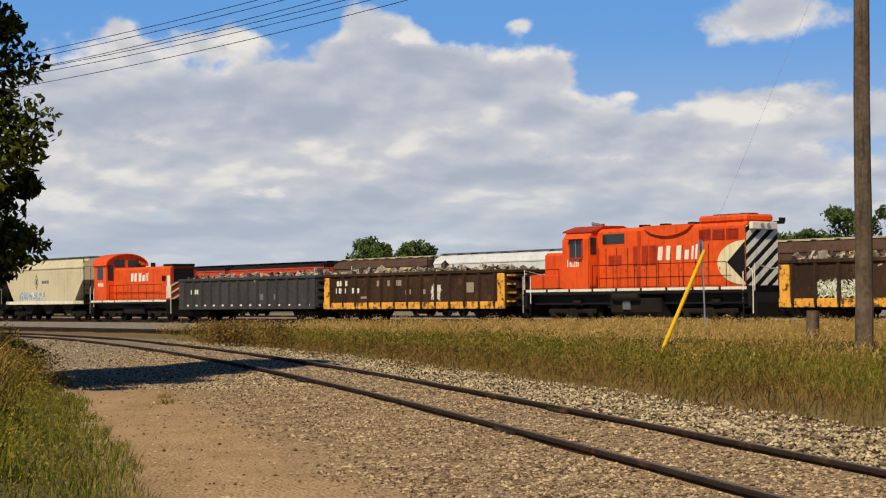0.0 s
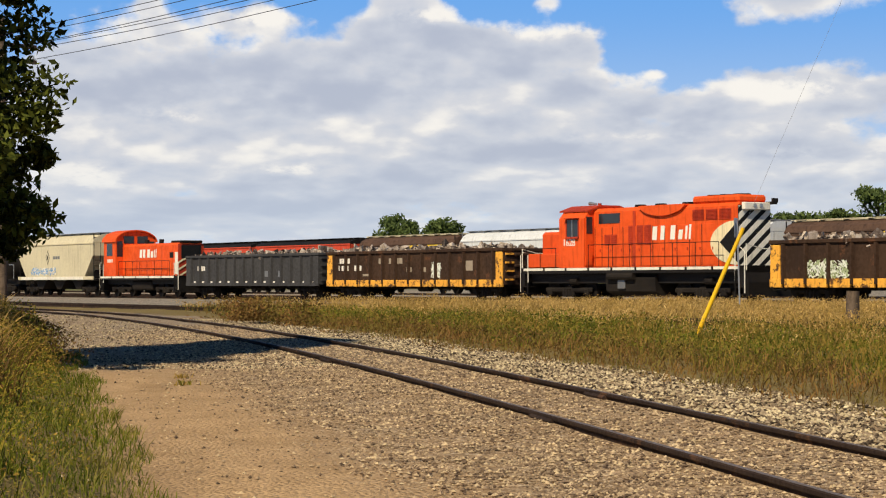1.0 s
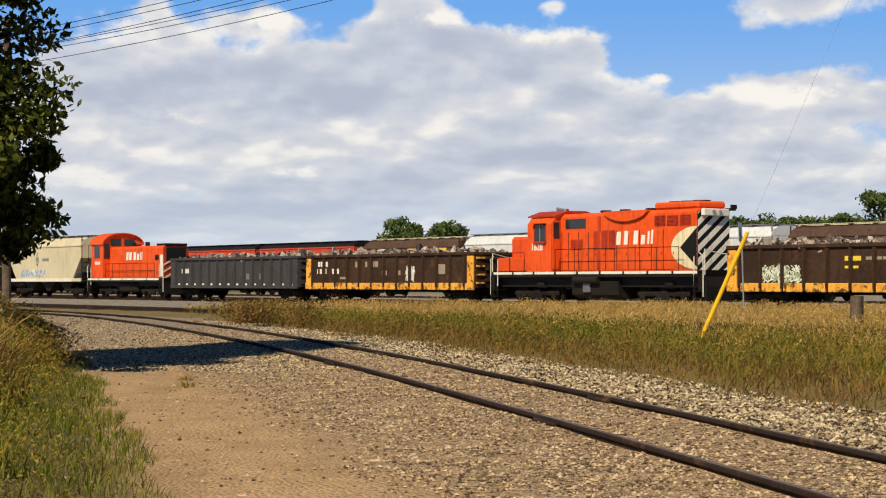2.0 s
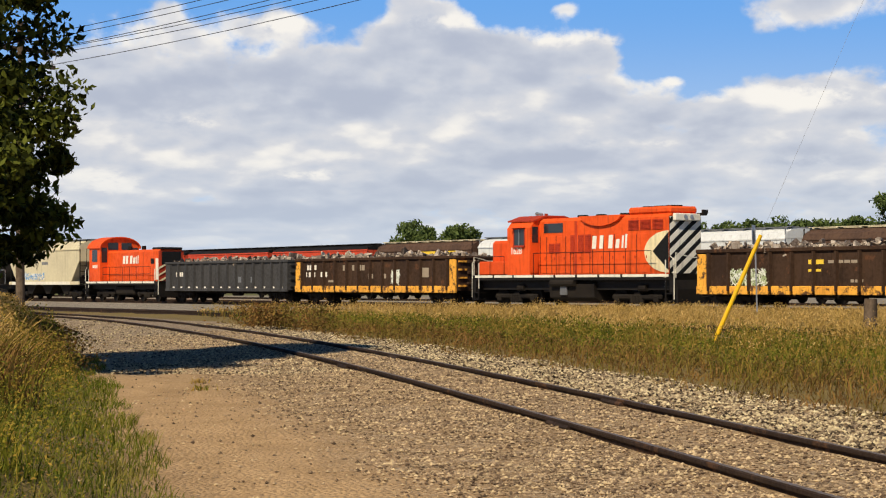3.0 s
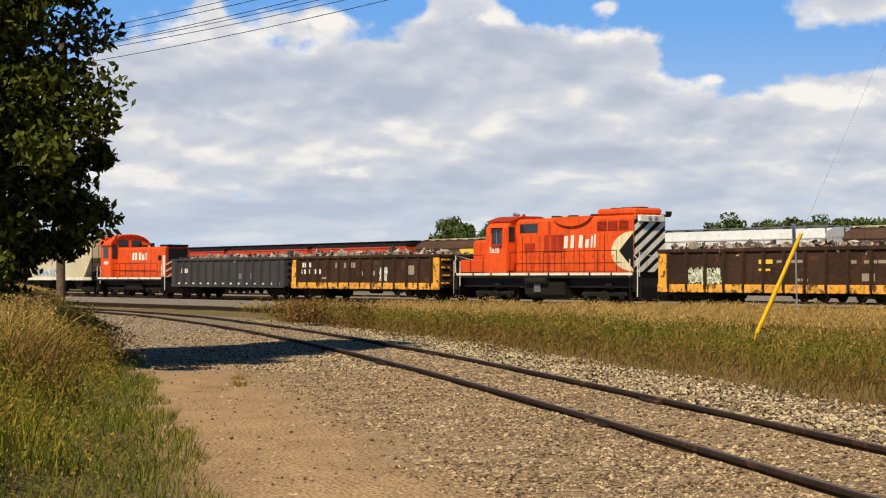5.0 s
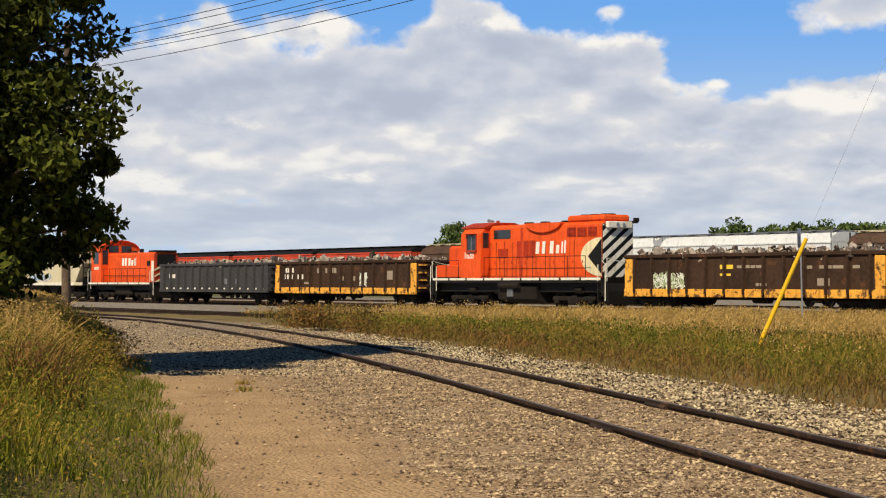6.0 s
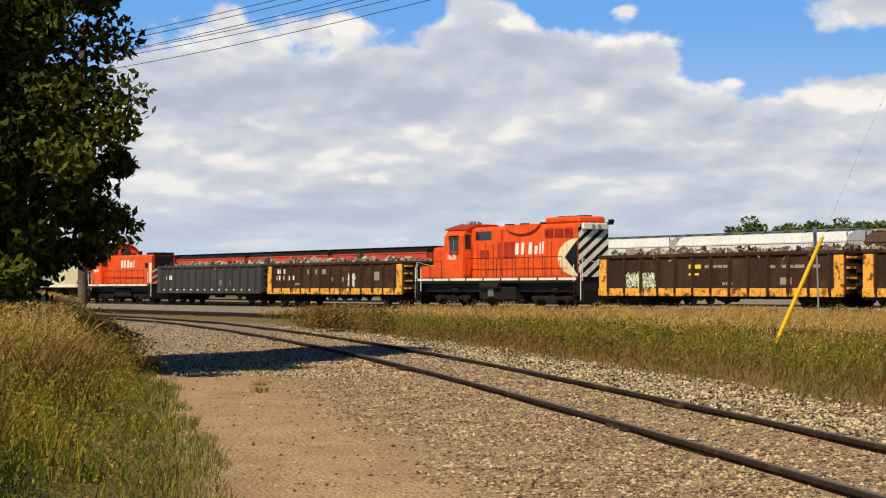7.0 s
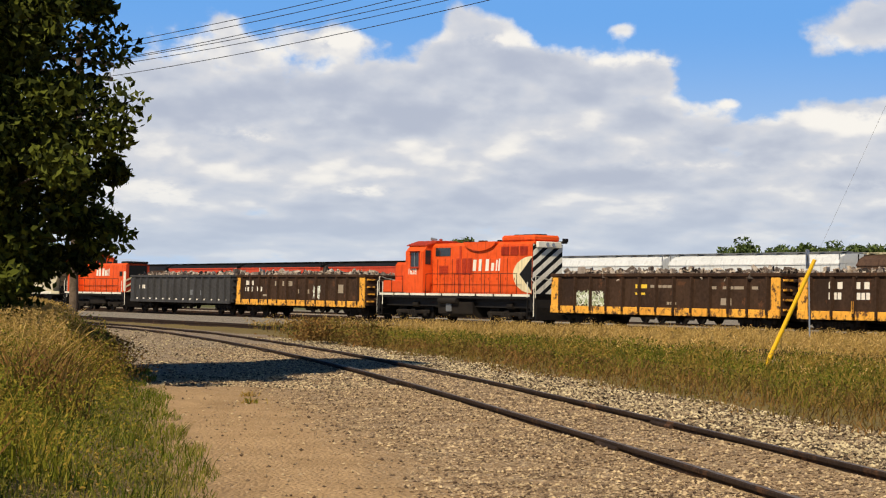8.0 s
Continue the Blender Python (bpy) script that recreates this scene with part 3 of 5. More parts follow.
def words(parent, text, x, z, high, mat, y, name="lettering"):
    cu = bpy.data.curves.new(name, "FONT")
    cu.body, cu.size, cu.extrude, cu.offset = text, high * 1.55, 0.004, 0.006
    tmp = bpy.data.objects.new(name, cu)
    me = bpy.data.meshes.new_from_object(tmp)
    bpy.data.objects.remove(tmp)
    me.materials.clear()
    me.materials.append(M[mat])
    ob = part(name, me, mat, parent)
    ob.matrix_basis = Matrix(((-1, 0, 0, x), (0, 0, 1, y + 0.012), (0, 1, 0, z), (0, 0, 0, 1)))
    return ob


def gondola(m, length, label, body, trim, ribs, seed, z0=0.8, z1=2.46, load=0.42):
    g = thing("gondola_car", m, label, "gondola car", "moving train")
    L, W = length / 2, 1.42
    for s in (-1, 1):
        part("side_wall", Mesh().box(-L, L, s * W - 0.03, s * W + 0.03, z0, z1), body, g)
        part("end_wall", Mesh().box(s * L - 0.03, s * L + 0.03, -W + 0.03, W - 0.03, z0, z1), body, g)
    part("floor", Mesh().box(-L + 0.03, L - 0.03, -W + 0.03, W - 0.03, z0, z0 + 0.1), body, g)
    cap = Mesh()
    for s in (-1, 1):
        cap.soft(-L - 0.06, L + 0.06, s * W - 0.07, s * W + 0.13, z1 - 0.02, z1 + 0.15, 0.03)
        cap.soft(s * L - 0.07, s * L + 0.1, -W, W, z1 - 0.02, z1 + 0.13, 0.03)
    part("top_chord", cap, body, g, "heavy top rail")
    rib = Mesh().prism([(-0.075, 0), (0.075, 0), (0.045, 0.15), (-0.045, 0.15)], z0 + 0.02, z1 - 0.02, axis="z").data("side_rib", M[body])
    gap = 2 * (L - 0.75) / (ribs - 1)
    for i in range(ribs):
        x = -L + 0.75 + i * gap
        part("side_rib", rib, body, g, at=pose(x, W + 0.03, 0))
        part("side_rib", rib, body, g, at=pose(x, -W - 0.03, 0, 0, 0, 180))
    sill_mat = trim or body
    for s in (-1, 1):
        if trim:
            # short lengths of sill between the ribs
            for i in range(ribs + 1):
                a = -L + (0 if i == 0 else 0.75 + (i - 1) * gap + 0.09)
                b = L if i == ribs else -L + 0.75 + i * gap - 0.09
                if b - a > 0.1:
                    part("sill_panel", Mesh().soft(a, b, min(s * W, s * (W + 0.15)), max(s * W, s * (W + 0.15)), z0 - 0.12, z0 + 0.24, 0.02), trim, g)
        else:
            part("side_sill", Mesh().soft(-L, L, min(s * W, s * (W + 0.14)), max(s * W, s * (W + 0.14)), z0 - 0.1, z0 + 0.1, 0.02), body, g)
        for e in (-1, 1):
            part("end_panel", Mesh().soft(min(e * L, e * (L - 0.55)), max(e * L, e * (L - 0.55)), min(s * W, s * (W + 0.10)), max(s * W, s * (W + 0.10)), z0 + 0.0, z1 - 0.05, 0.02), trim or body, g)
            for r in range(4):
                z = z0 + 0.2 + r * 0.42
                part("ladder_rung", Mesh().box(min(e * (L + 0.03), e * (L + 0.12)), max(e * (L + 0.03), e * (L + 0.12)), s * 1.35 - (0.5 if s > 0 else 0), s * 1.35 + (0 if s > 0 else 0.5), z, z + 0.09), trim or body, g)
    for e in (-1, 1):
        eb = Mesh()
        for r in range(3):
            eb.soft(min(e * L, e * (L + 0.14)), max(e * L, e * (L + 0.14)), -W + 0.6, W - 0.6, z0 + 0.3 + r * 0.55, z0 + 0.45 + r * 0.55, 0.03)
        part("end_rib", eb, body, g)
    u = Mesh().box(-L - 0.1, L + 0.1, -0.25, 0.25, 0.56, z0 - 0.002)
    for i in range(7):
        x = -L + 1 + i * (2 * L - 2) / 6
        u.box(x - 0.08, x + 0.08, -W, W, z0 - 0.2, z0 - 0.003)
    u.tube((-0.6, 0.5, 0.6), (0.4, 0.5, 0.6), 0.18, n=12)
    u.path([(-4, 0.9, 0.75), (4, 0.9, 0.75)], 0.03)
    part("underframe", u, "running", g)
    for x in (-L + 1.9, L - 1.9):
        truck(g, x)
    coupler(g, L, 1), coupler(g, -L, -1)
    scrap_heap(g, L - 0.15, W - 0.08, z1 - 0.02, load, seed)
    return g


def hopper(m, length, label, body, roof, group, high=4.6, end="black", moving=False, top=None, drop=0.72):
    h = thing("hopper_car", m, label, "hopper car", group)
    L, W = length / 2, 1.5
    n0 = len(WHEELS)
    sec = [(-W, 1.3), (-W, high - drop - 0.03), (-W + 0.12, high - 0.12 - (drop - 0.1) * 0.5), (-0.75, high - 0.12), (0.75, high - 0.12), (W - 0.12, high - 0.12 - (drop - 0.1) * 0.5), (W, high - drop - 0.03), (W, 1.3), (0.5, 1.05), (-0.5, 1.05)]
    # the ends slope in towards the bottom
    shell = Mesh()
    k = len(sec)
    stations = [(-L + 0.05, 0.52), (-L + 1.5, 0.0), (L - 1.5, 0.0), (L - 0.05, 0.52)]
    vs = []
    for x, up in stations:
        for y, z in sec:
            zz = max(z, 1.05 + up * (high - 1.05)) if up else z
            vs.append((x, y, zz))
    fs = [[i for i in range(k)], [3 * k + i for i in range(k - 1, -1, -1)]]
    for a in range(3):
        for i in range(k):
            fs.append((a * k + i, a * k + (i + 1) % k, (a + 1) * k + (i + 1) % k, (a + 1) * k + i))
    part("body", shell.add(vs, fs), body, h)
    cover = Mesh().prism([(-W - 0.01, high - drop), (-W + 0.11, high - 0.11 - (drop - 0.1) * 0.5), (-0.75, high - 0.11), (0.75, high - 0.11), (W - 0.11, high - 0.11 - (drop - 0.1) * 0.5), (W + 0.01, high - drop)], -L + 0.04, L - 0.04, axis="x")
    part("roof", cover, top or body, h)
    for s in (-1, 1):
        part("roof_eave", Mesh().soft(-L, L, s * W - 0.05, s * W + 0.05, high - drop - 0.10, high - drop + 0.02, 0.02), body, h)
        part("side_sill", Mesh().soft(-L, L, s * W - 0.06, s * W + 0.04, 1.12, 1.36, 0.02), body, h)
    walkway = Mesh()
    for s in (-1, 1):
        walkway.box(-L, L, s * 0.75 - 0.2, s * 0.75 + 0.2, high - 0.04, high)
    for i in range(9):
        x = -L + 0.4 + i * (2 * L - 0.8) / 8
        walkway.box(x - 0.05, x + 0.05, -1.0, 1.0, high - 0.12, high - 0.04)
    part("running_board", walkway, roof, h, "roof walkway")
    part("hatch_cover", Mesh().soft(-L + 0.6, L - 0.6, -0.3, 0.3, high - 0.12, high + 0.03, 0.04), roof, h)
    for e in (-1, 1):
        cage = Mesh()
        for y in (-1.4, -0.9, 0.9, 1.4):
            cage.tube((e * (L - 0.08), y, 1.1), (e * (L - 0.08), y, high - 0.1), 0.04, n=6)
        for r in range(8):
            z = 1.3 + r * 0.4
            for y in (-1.4, 0.9):
                cage.tube((e * (L - 0.08), y, z), (e * (L - 0.08), y + 0.5, z), 0.025, n=5)
        cage.box(min(e * (L - 1.4), e * L), max(e * (L - 1.4), e * L), -1.4, 1.4, 1.05, 1.18)
        cage.prism([(-1.2, 1.2), (1.2, 1.2), (0, high - 0.5)], e * (L - 0.9) - 0.03, e * (L - 0.9) + 0.03, axis="x")
        part("end_ladder_frame", cage, end, h)
        coupler(h, e * L, e)
    for x in (-L / 2, 0, L / 2):
        outlets = Mesh().prism([(x - 1.4, 1.3), (x + 1.4, 1.3), (x + 0.35, 0.45), (x - 0.35, 0.45)], -1.1, 1.1)
        part("outlet_gate", outlets, "running", h)
    for x in (-L + 1.7, L - 1.7):
        truck(h, x)
    if not moving:
        del WHEELS[n0:]
    return h


def handrail(parent, xs, y, z0, z1, name="handrail", mat="white"):
    r = Mesh()
    for x in xs:
        r.tube((x, y, z0), (x, y, z1), 0.015, n=6)
    r.tube((xs[0], y, z1), (xs[-1], y, z1), 0.017, n=6)
    part(name, r, mat, parent)


def end_steps(parent, x, sign, y):
    s = Mesh()
    for z in (0.35, 0.68, 1.0):
        s.box(min(x, x + sign * 0.5), max(x, x + sign * 0.5), y - 0.5 if y > 0 else y, y if y > 0 else y + 0.5, z, z + 0.04)
    for q in (0, 0.5):
        s.box(x + sign * q - 0.02, x + sign * q + 0.02, y - 0.03, y + 0.03, 0.35, 1.4)
    part("boarding_steps", s, "black", parent)
    r = Mesh()
    r.path([(x + sign * 0.55, y, 0.45), (x + sign * 0.55, y, 2.2), (x + sign * 0.3, y, 2.35)], 0.025)
    r.path([(x - sign * 0.02, y, 0.9), (x - sign * 0.02, y, 2.2)], 0.025)
    part("grab_rail", r, "white", parent)


def louvre_panel(parent, x0, x1, z0, z1, y, mat, slats=5, name="louvre_panel"):
    p = Mesh().box(x0, x1, y, y + 0.012, z0, z1)
    h = (z1 - z0) / slats
    for i in range(slats):
        p.box(x0 + 0.02, x1 - 0.02, y + 0.012, y + 0.035, z0 + h * i + 0.01, z0 + h * (i + 0.55))
    part(name, p, mat, parent)


def road_switcher(m):
    """The long-hood engine: cab towards +x, striped hood end towards -x."""
    e = thing("locomotive", m, "bright red road switcher with low nose and black-striped white hood end", "locomotive", "moving train")
    L, D, W, H = 7.7, 1.58, 0.92, 4.30
    fr = Mesh().box(-L, L, -1.5, 1.5, 1.32, D)
    for q in (-1, 1):
        fr.box(min(q * L, q * (L - 0.3)), max(q * L, q * (L - 0.3)), -1.5, 1.5, 0.75, D)
    part("frame", fr, "black", e, "black underframe")
    part("centre_sill", Mesh().box(-L + 0.4, L - 0.4, -1.15, 1.15, 0.86, 1.319), "black", e)
    for s in (-1, 1):
        for i in range(9):
            a = L - 0.25 - i * 1.66 - (0 if i == 0 else 0.0)
            b = a - 1.5
            part("sill_stripe", Mesh().box(b, a, min(s * 1.5, s * 1.522), max(s * 1.5, s * 1.522), D - 0.13, D - 0.01), "white", e)
    roof = [(-W, D), (W, D), (W, H - 0.16), (W - 0.16, H), (-W + 0.16, H), (-W, H - 0.16)]
    hood = part("long_hood", Mesh().prism(roof, -6.71, 2.9, axis="x"), "red", e, "red long hood")
    # doors along the hood, standing a little proud
    x = 2.75
    for i, w in enumerate((0.5, 0.75, 0.75, 0.62, 0.62, 0.8, 0.8, 0.8, 0.8, 0.8, 0.8)):
        for s in (-1, 1):
            part("access_door", Mesh().soft(x - w + 0.025, x - 0.025, min(s * W, s * (W + 0.022)), max(s * W, s * (W + 0.022)), D + 0.06, 3.42, 0.01), "red", hood)
            # black strip between doors, standing in for the shade in the gap
            part("door_gap_shade", Mesh().box(x - 0.022, x + 0.022, min(s * W, s * (W + 0.012)), max(s * W, s * (W + 0.012)), D + 0.06, 3.42), "mark_soot", hood)
            latch = Mesh().box(x - w + 0.07, x - w + 0.12, min(s * (W + 0.02), s * (W + 0.05)), max(s * (W + 0.02), s * (W + 0.05)), 2.3, 2.42)
            part("door_latch", latch, "red_dark", hood)
        x -= w
    y = W + 0.024
    part("side_window", Mesh().box(0.98, 2.46, W, W + 0.02, 3.60, 4.05), "glass", hood, "dark screened opening")
    for a in (1.58, 2.04):
        louvre_panel(hood, a - 0.42, a, 2.62, 3.08, y, "red_dark")
    for a, b in ((0.36, 0.06), (-0.22, -0.66), (-0.74, -1.2)):
        louvre_panel(hood, b, a, 2.60, 3.46, y, "red_dark", 9)
    part("soot_streak", Mesh().box(-0.13, 0.05, W, y + 0.004, D + 0.05, H - 0.18), "red_dark", hood, "dark sooty joint strip")
    # bulged air duct
    duct = []
    for i in range(13):
        q = i / 12
        duct.append((-0.45 - 3.05 * q, H - 0.04 - 0.42 * math.sin(math.pi * q) ** 0.6))
    duct += [(-3.5, H + 0.02), (-0.45, H + 0.02)]
    part("air_duct", Mesh().prism(duct, -W - 0.13, W + 0.13), "red", hood, "bulging air intake duct")
    for i in range(3):
        a = -3.9 - i * 0.84
        louvre_panel(hood, a - 0.74, a, 3.58, 4.04, W, "red_dark", 8, "radiator_grille")
    fans = Mesh().soft(-6.65, -3.75, -0.85, 0.85, H - 0.02, 4.62, 0.10)
    part("fan_housing", fans, "red", hood, "raised radiator fan housing")
    for a in (-4.4, -5.2, -6.0):
        part("roof_fan", Mesh().tube((a, 0, 4.6), (a, 0, 4.68), 0.38, n=18), "black", hood)
    for a in (0.6, -0.8, -2.6):
        part("exhaust_stack", Mesh().soft(a - 0.22, a + 0.22, -0.2, 0.2, H - 0.02, H + 0.14, 0.04), "black", hood)
    # white disc segment and black wedge at the hood end
    disc = [(-6.70, 1.64)] + [(-6.70 + 1.66 * math.sin(a), 2.58 - 0.94 * math.cos(a)) for a in [math.pi * i / 22 for i in range(23)]] + [(-6.70, 3.52)]
    part("white_disc", Mesh().prism(disc, y, y + 0.006), "disc", hood, "cream-white half disc")
    part("black_wedge", Mesh().prism([(-6.70, 1.74), (-5.62, 2.60), (-6.70, 3.46)], y + 0.006, y + 0.011), "mark_soot", hood, "black wedge")
    back = part("end_door", Mesh().box(-6.75, -6.71, -W, W, D, H - 0.14), "mark_soot", hood, "black hood end")
    for i in range(9):
        z = D - 1.45 + i * 0.56
        poly = []
        for yy, zz in ((W, z), (W, z + 0.30), (-W, z + 1.75), (-W, z + 1.45)):
            poly.append((yy, zz))
        # keep inside the end wall
        poly = clip_between(poly, D + 0.03, H - 0.16)
        if len(poly) > 2:
            part("white_stripe", Mesh().prism(poly, -6.758, -6.75, axis="x"), "white", back)
    part("number_board", Mesh().soft(-6.95, -6.74, -0.75, 0.75, H - 0.34, H - 0.02, 0.03), "white", hood)
    for a in (-0.18, 0.18):
        part("head_lamp", Mesh().tube((-6.99, a, H - 0.16), (-6.93, a, H - 0.16), 0.09, n=12), "galv", hood)
    part("bell_bracket", Mesh().box(-7.2, -6.7, -0.9, -0.7, H - 0.1, H + 0.02).box(-7.2, -7.1, -0.95, -0.65, H - 0.02, H + 0.16), "black", hood)
    # cab
    sec = [(-1.5, D), (1.5, D), (1.5, 3.85), (1.2, 4.22), (0.55, 4.40), (-0.55, 4.40), (-1.2, 4.22), (-1.5, 3.85)]
    cab = part("cab", Mesh().prism(sec, 2.85, 4.70, axis="x"), "red", e, "red driver's cab")
    part("cab_roof", Mesh().prism([(-1.32, 4.17), (-0.58, 4.40), (0.58, 4.40), (1.32, 4.17), (1.32, 4.24), (0.58, 4.48), (-0.58, 4.48), (-1.32, 4.24)], 2.75, 4.9, axis="x"), "red_dark", cab)
    part("side_window", Mesh().box(3.28, 4.12, 1.5, 1.512, 3.02, 3.80), "glass", cab)
    for a, b, c, d in ((3.22, 4.18, 3.80, 3.86), (3.22, 4.18, 2.96, 3.02), (3.22, 3.28, 2.96, 3.86), (4.12, 4.18, 2.96, 3.86), (3.68, 3.73, 3.0, 3.82)):
        part("window_frame", Mesh().box(a, b, 1.5, 1.535, c, d), "red_dark" if a != 3.68 else "galv", cab)
    part("arm_rest", Mesh().box(3.25, 4.15, 1.5, 1.6, 2.93, 2.97), "red_dark", cab)
    part("rear_door", Mesh().box(2.82, 2.85, 0.98, 1.44, D + 0.1, 3.98), "red", cab)
    part("door_window", Mesh().box(2.805, 2.82, 1.04, 1.38, 3.15, 3.92), "glass", cab)
    words(cab, "1628", 4.42, 2.60, 0.30, "lettering", 1.5, "fleet_number")
    part("sunshade", Mesh().prism([(3.2, 3.86), (4.2, 3.86), (4.2, 3.88), (3.2, 3.88)], 1.5, 1.72), "red_dark", cab)
    nose = part("low_nose", Mesh().soft(4.68, 6.82, -0.95, 0.95, D, 3.30, 0.14), "red", e, "low red nose")
    part("nose_window", Mesh().box(4.70, 4.72, -1.3, 1.3, 3.42, 3.85), "glass", cab)
    part("sand_box", Mesh().soft(4.72, 7.2, 0.95, 1.46, D, 2.26, 0.05), "red", nose)
    part("sand_box", Mesh().soft(4.72, 7.2, -1.46, -0.95, D, 2.26, 0.05), "red", nose)
    part("horn", Mesh().tube((3.4, 0.3, 4.55), (3.9, 0.3, 4.6), 0.05, 0.09, n=10), "galv", cab)
    part("beacon", Mesh().tube((3.9, -0.3, 4.46), (3.9, -0.3, 4.62), 0.09, n=10), "red_dark", cab)
    # the brand mark, as plain leaning bars
    for a, w, h in ((-1.26, 0.30, 0.60), (-1.80, 0.26, 0.62), (-2.46, 0.30, 0.62), (-2.98, 0.26, 0.42), (-3.42, 0.13, 0.58), (-3.66, 0.13, 0.64)):
        part("brand_bar", Mesh().prism([(a, 2.78), (a - w, 2.78), (a - w - 0.06, 2.78 + h), (a - 0.06, 2.78 + h)], y, y + 0.006), "lettering", hood, "worn white bar")
    for s in (-1, 1):
        handrail(e, [2.6 - i * 1.45 for i in range(7)], s * 1.46, D, 2.62, mat="black")
        handrail(e, [5.0, 6.2, 7.3], s * 1.48, D, 2.5, mat="black")
        for q in (-1, 1):
            end_steps(e, q * (L - 0.55), q, s * 1.5)
    for q in (-1, 1):
        hr = Mesh().path([(q * L, -1.4, 1.4), (q * L, -1.4, 2.5), (q * L, -0.5, 2.3), (q * L, 0.5, 2.3), (q * L, 1.4, 2.5), (q * L, 1.4, 1.4)], 0.025)
        part("end_rail", hr, "white", e)
        part("pilot", Mesh().prism([(q * L, 1.3), (q * (L + 0.12), 0.9), (q * (L + 0.12), 0.3), (q * (L - 0.1), 0.3)], -1.4, 1.4), "black", e)
        coupler(e, q * (L + 0.05), q)
        truck(e, q * 4.6, 0.5, 2.74)
        for s in (-1, 1):
            part("brake_cylinder", Mesh().tube((q * 4.6 - 0.9, s * 1.15, 0.95), (q * 4.6 - 0.4, s * 1.15, 0.95), 0.16, n=12), "running", e)
    tank = [(-1.1, 1.3), (1.1, 1.3), (1.35, 1.1), (1.3, 0.5), (0.9, 0.32), (-0.9, 0.32), (-1.3, 0.5), (-1.35, 1.1)]
    part("fuel_tank", Mesh().prism(tank, -1.9, 1.5, axis="x"), "running", e)
    for s in (-1, 1):
        part("air_tank", Mesh().tube((-0.6, s * 1.42, 1.18), (1.2, s * 1.42, 1.18), 0.17, n=12), "running", e)
        part("filler_box", Mesh().soft(0.1, 0.6, s * 1.36 - 0.06, s * 1.36 + 0.06, 0.6, 1.2, 0.03), "steel", e)
    return e


def clip_between(poly, lo, hi):
    """Cut a (y, z) outline to lo <= z <= hi."""
    for lim, keep in ((lo, 1), (hi, -1)):
        out = []
        for (a, b), (c, d) in zip(poly, poly[1:] + poly[:1]):
            ina, inb = (b - lim) * keep >= 0, (d - lim) * keep >= 0
            if ina:
                out.append((a, b))
            if ina != inb:
                q = (lim - b) / (d - b)
                out.append((a + (c - a) * q, lim))
        poly = out
        if not poly:
            break
    return poly


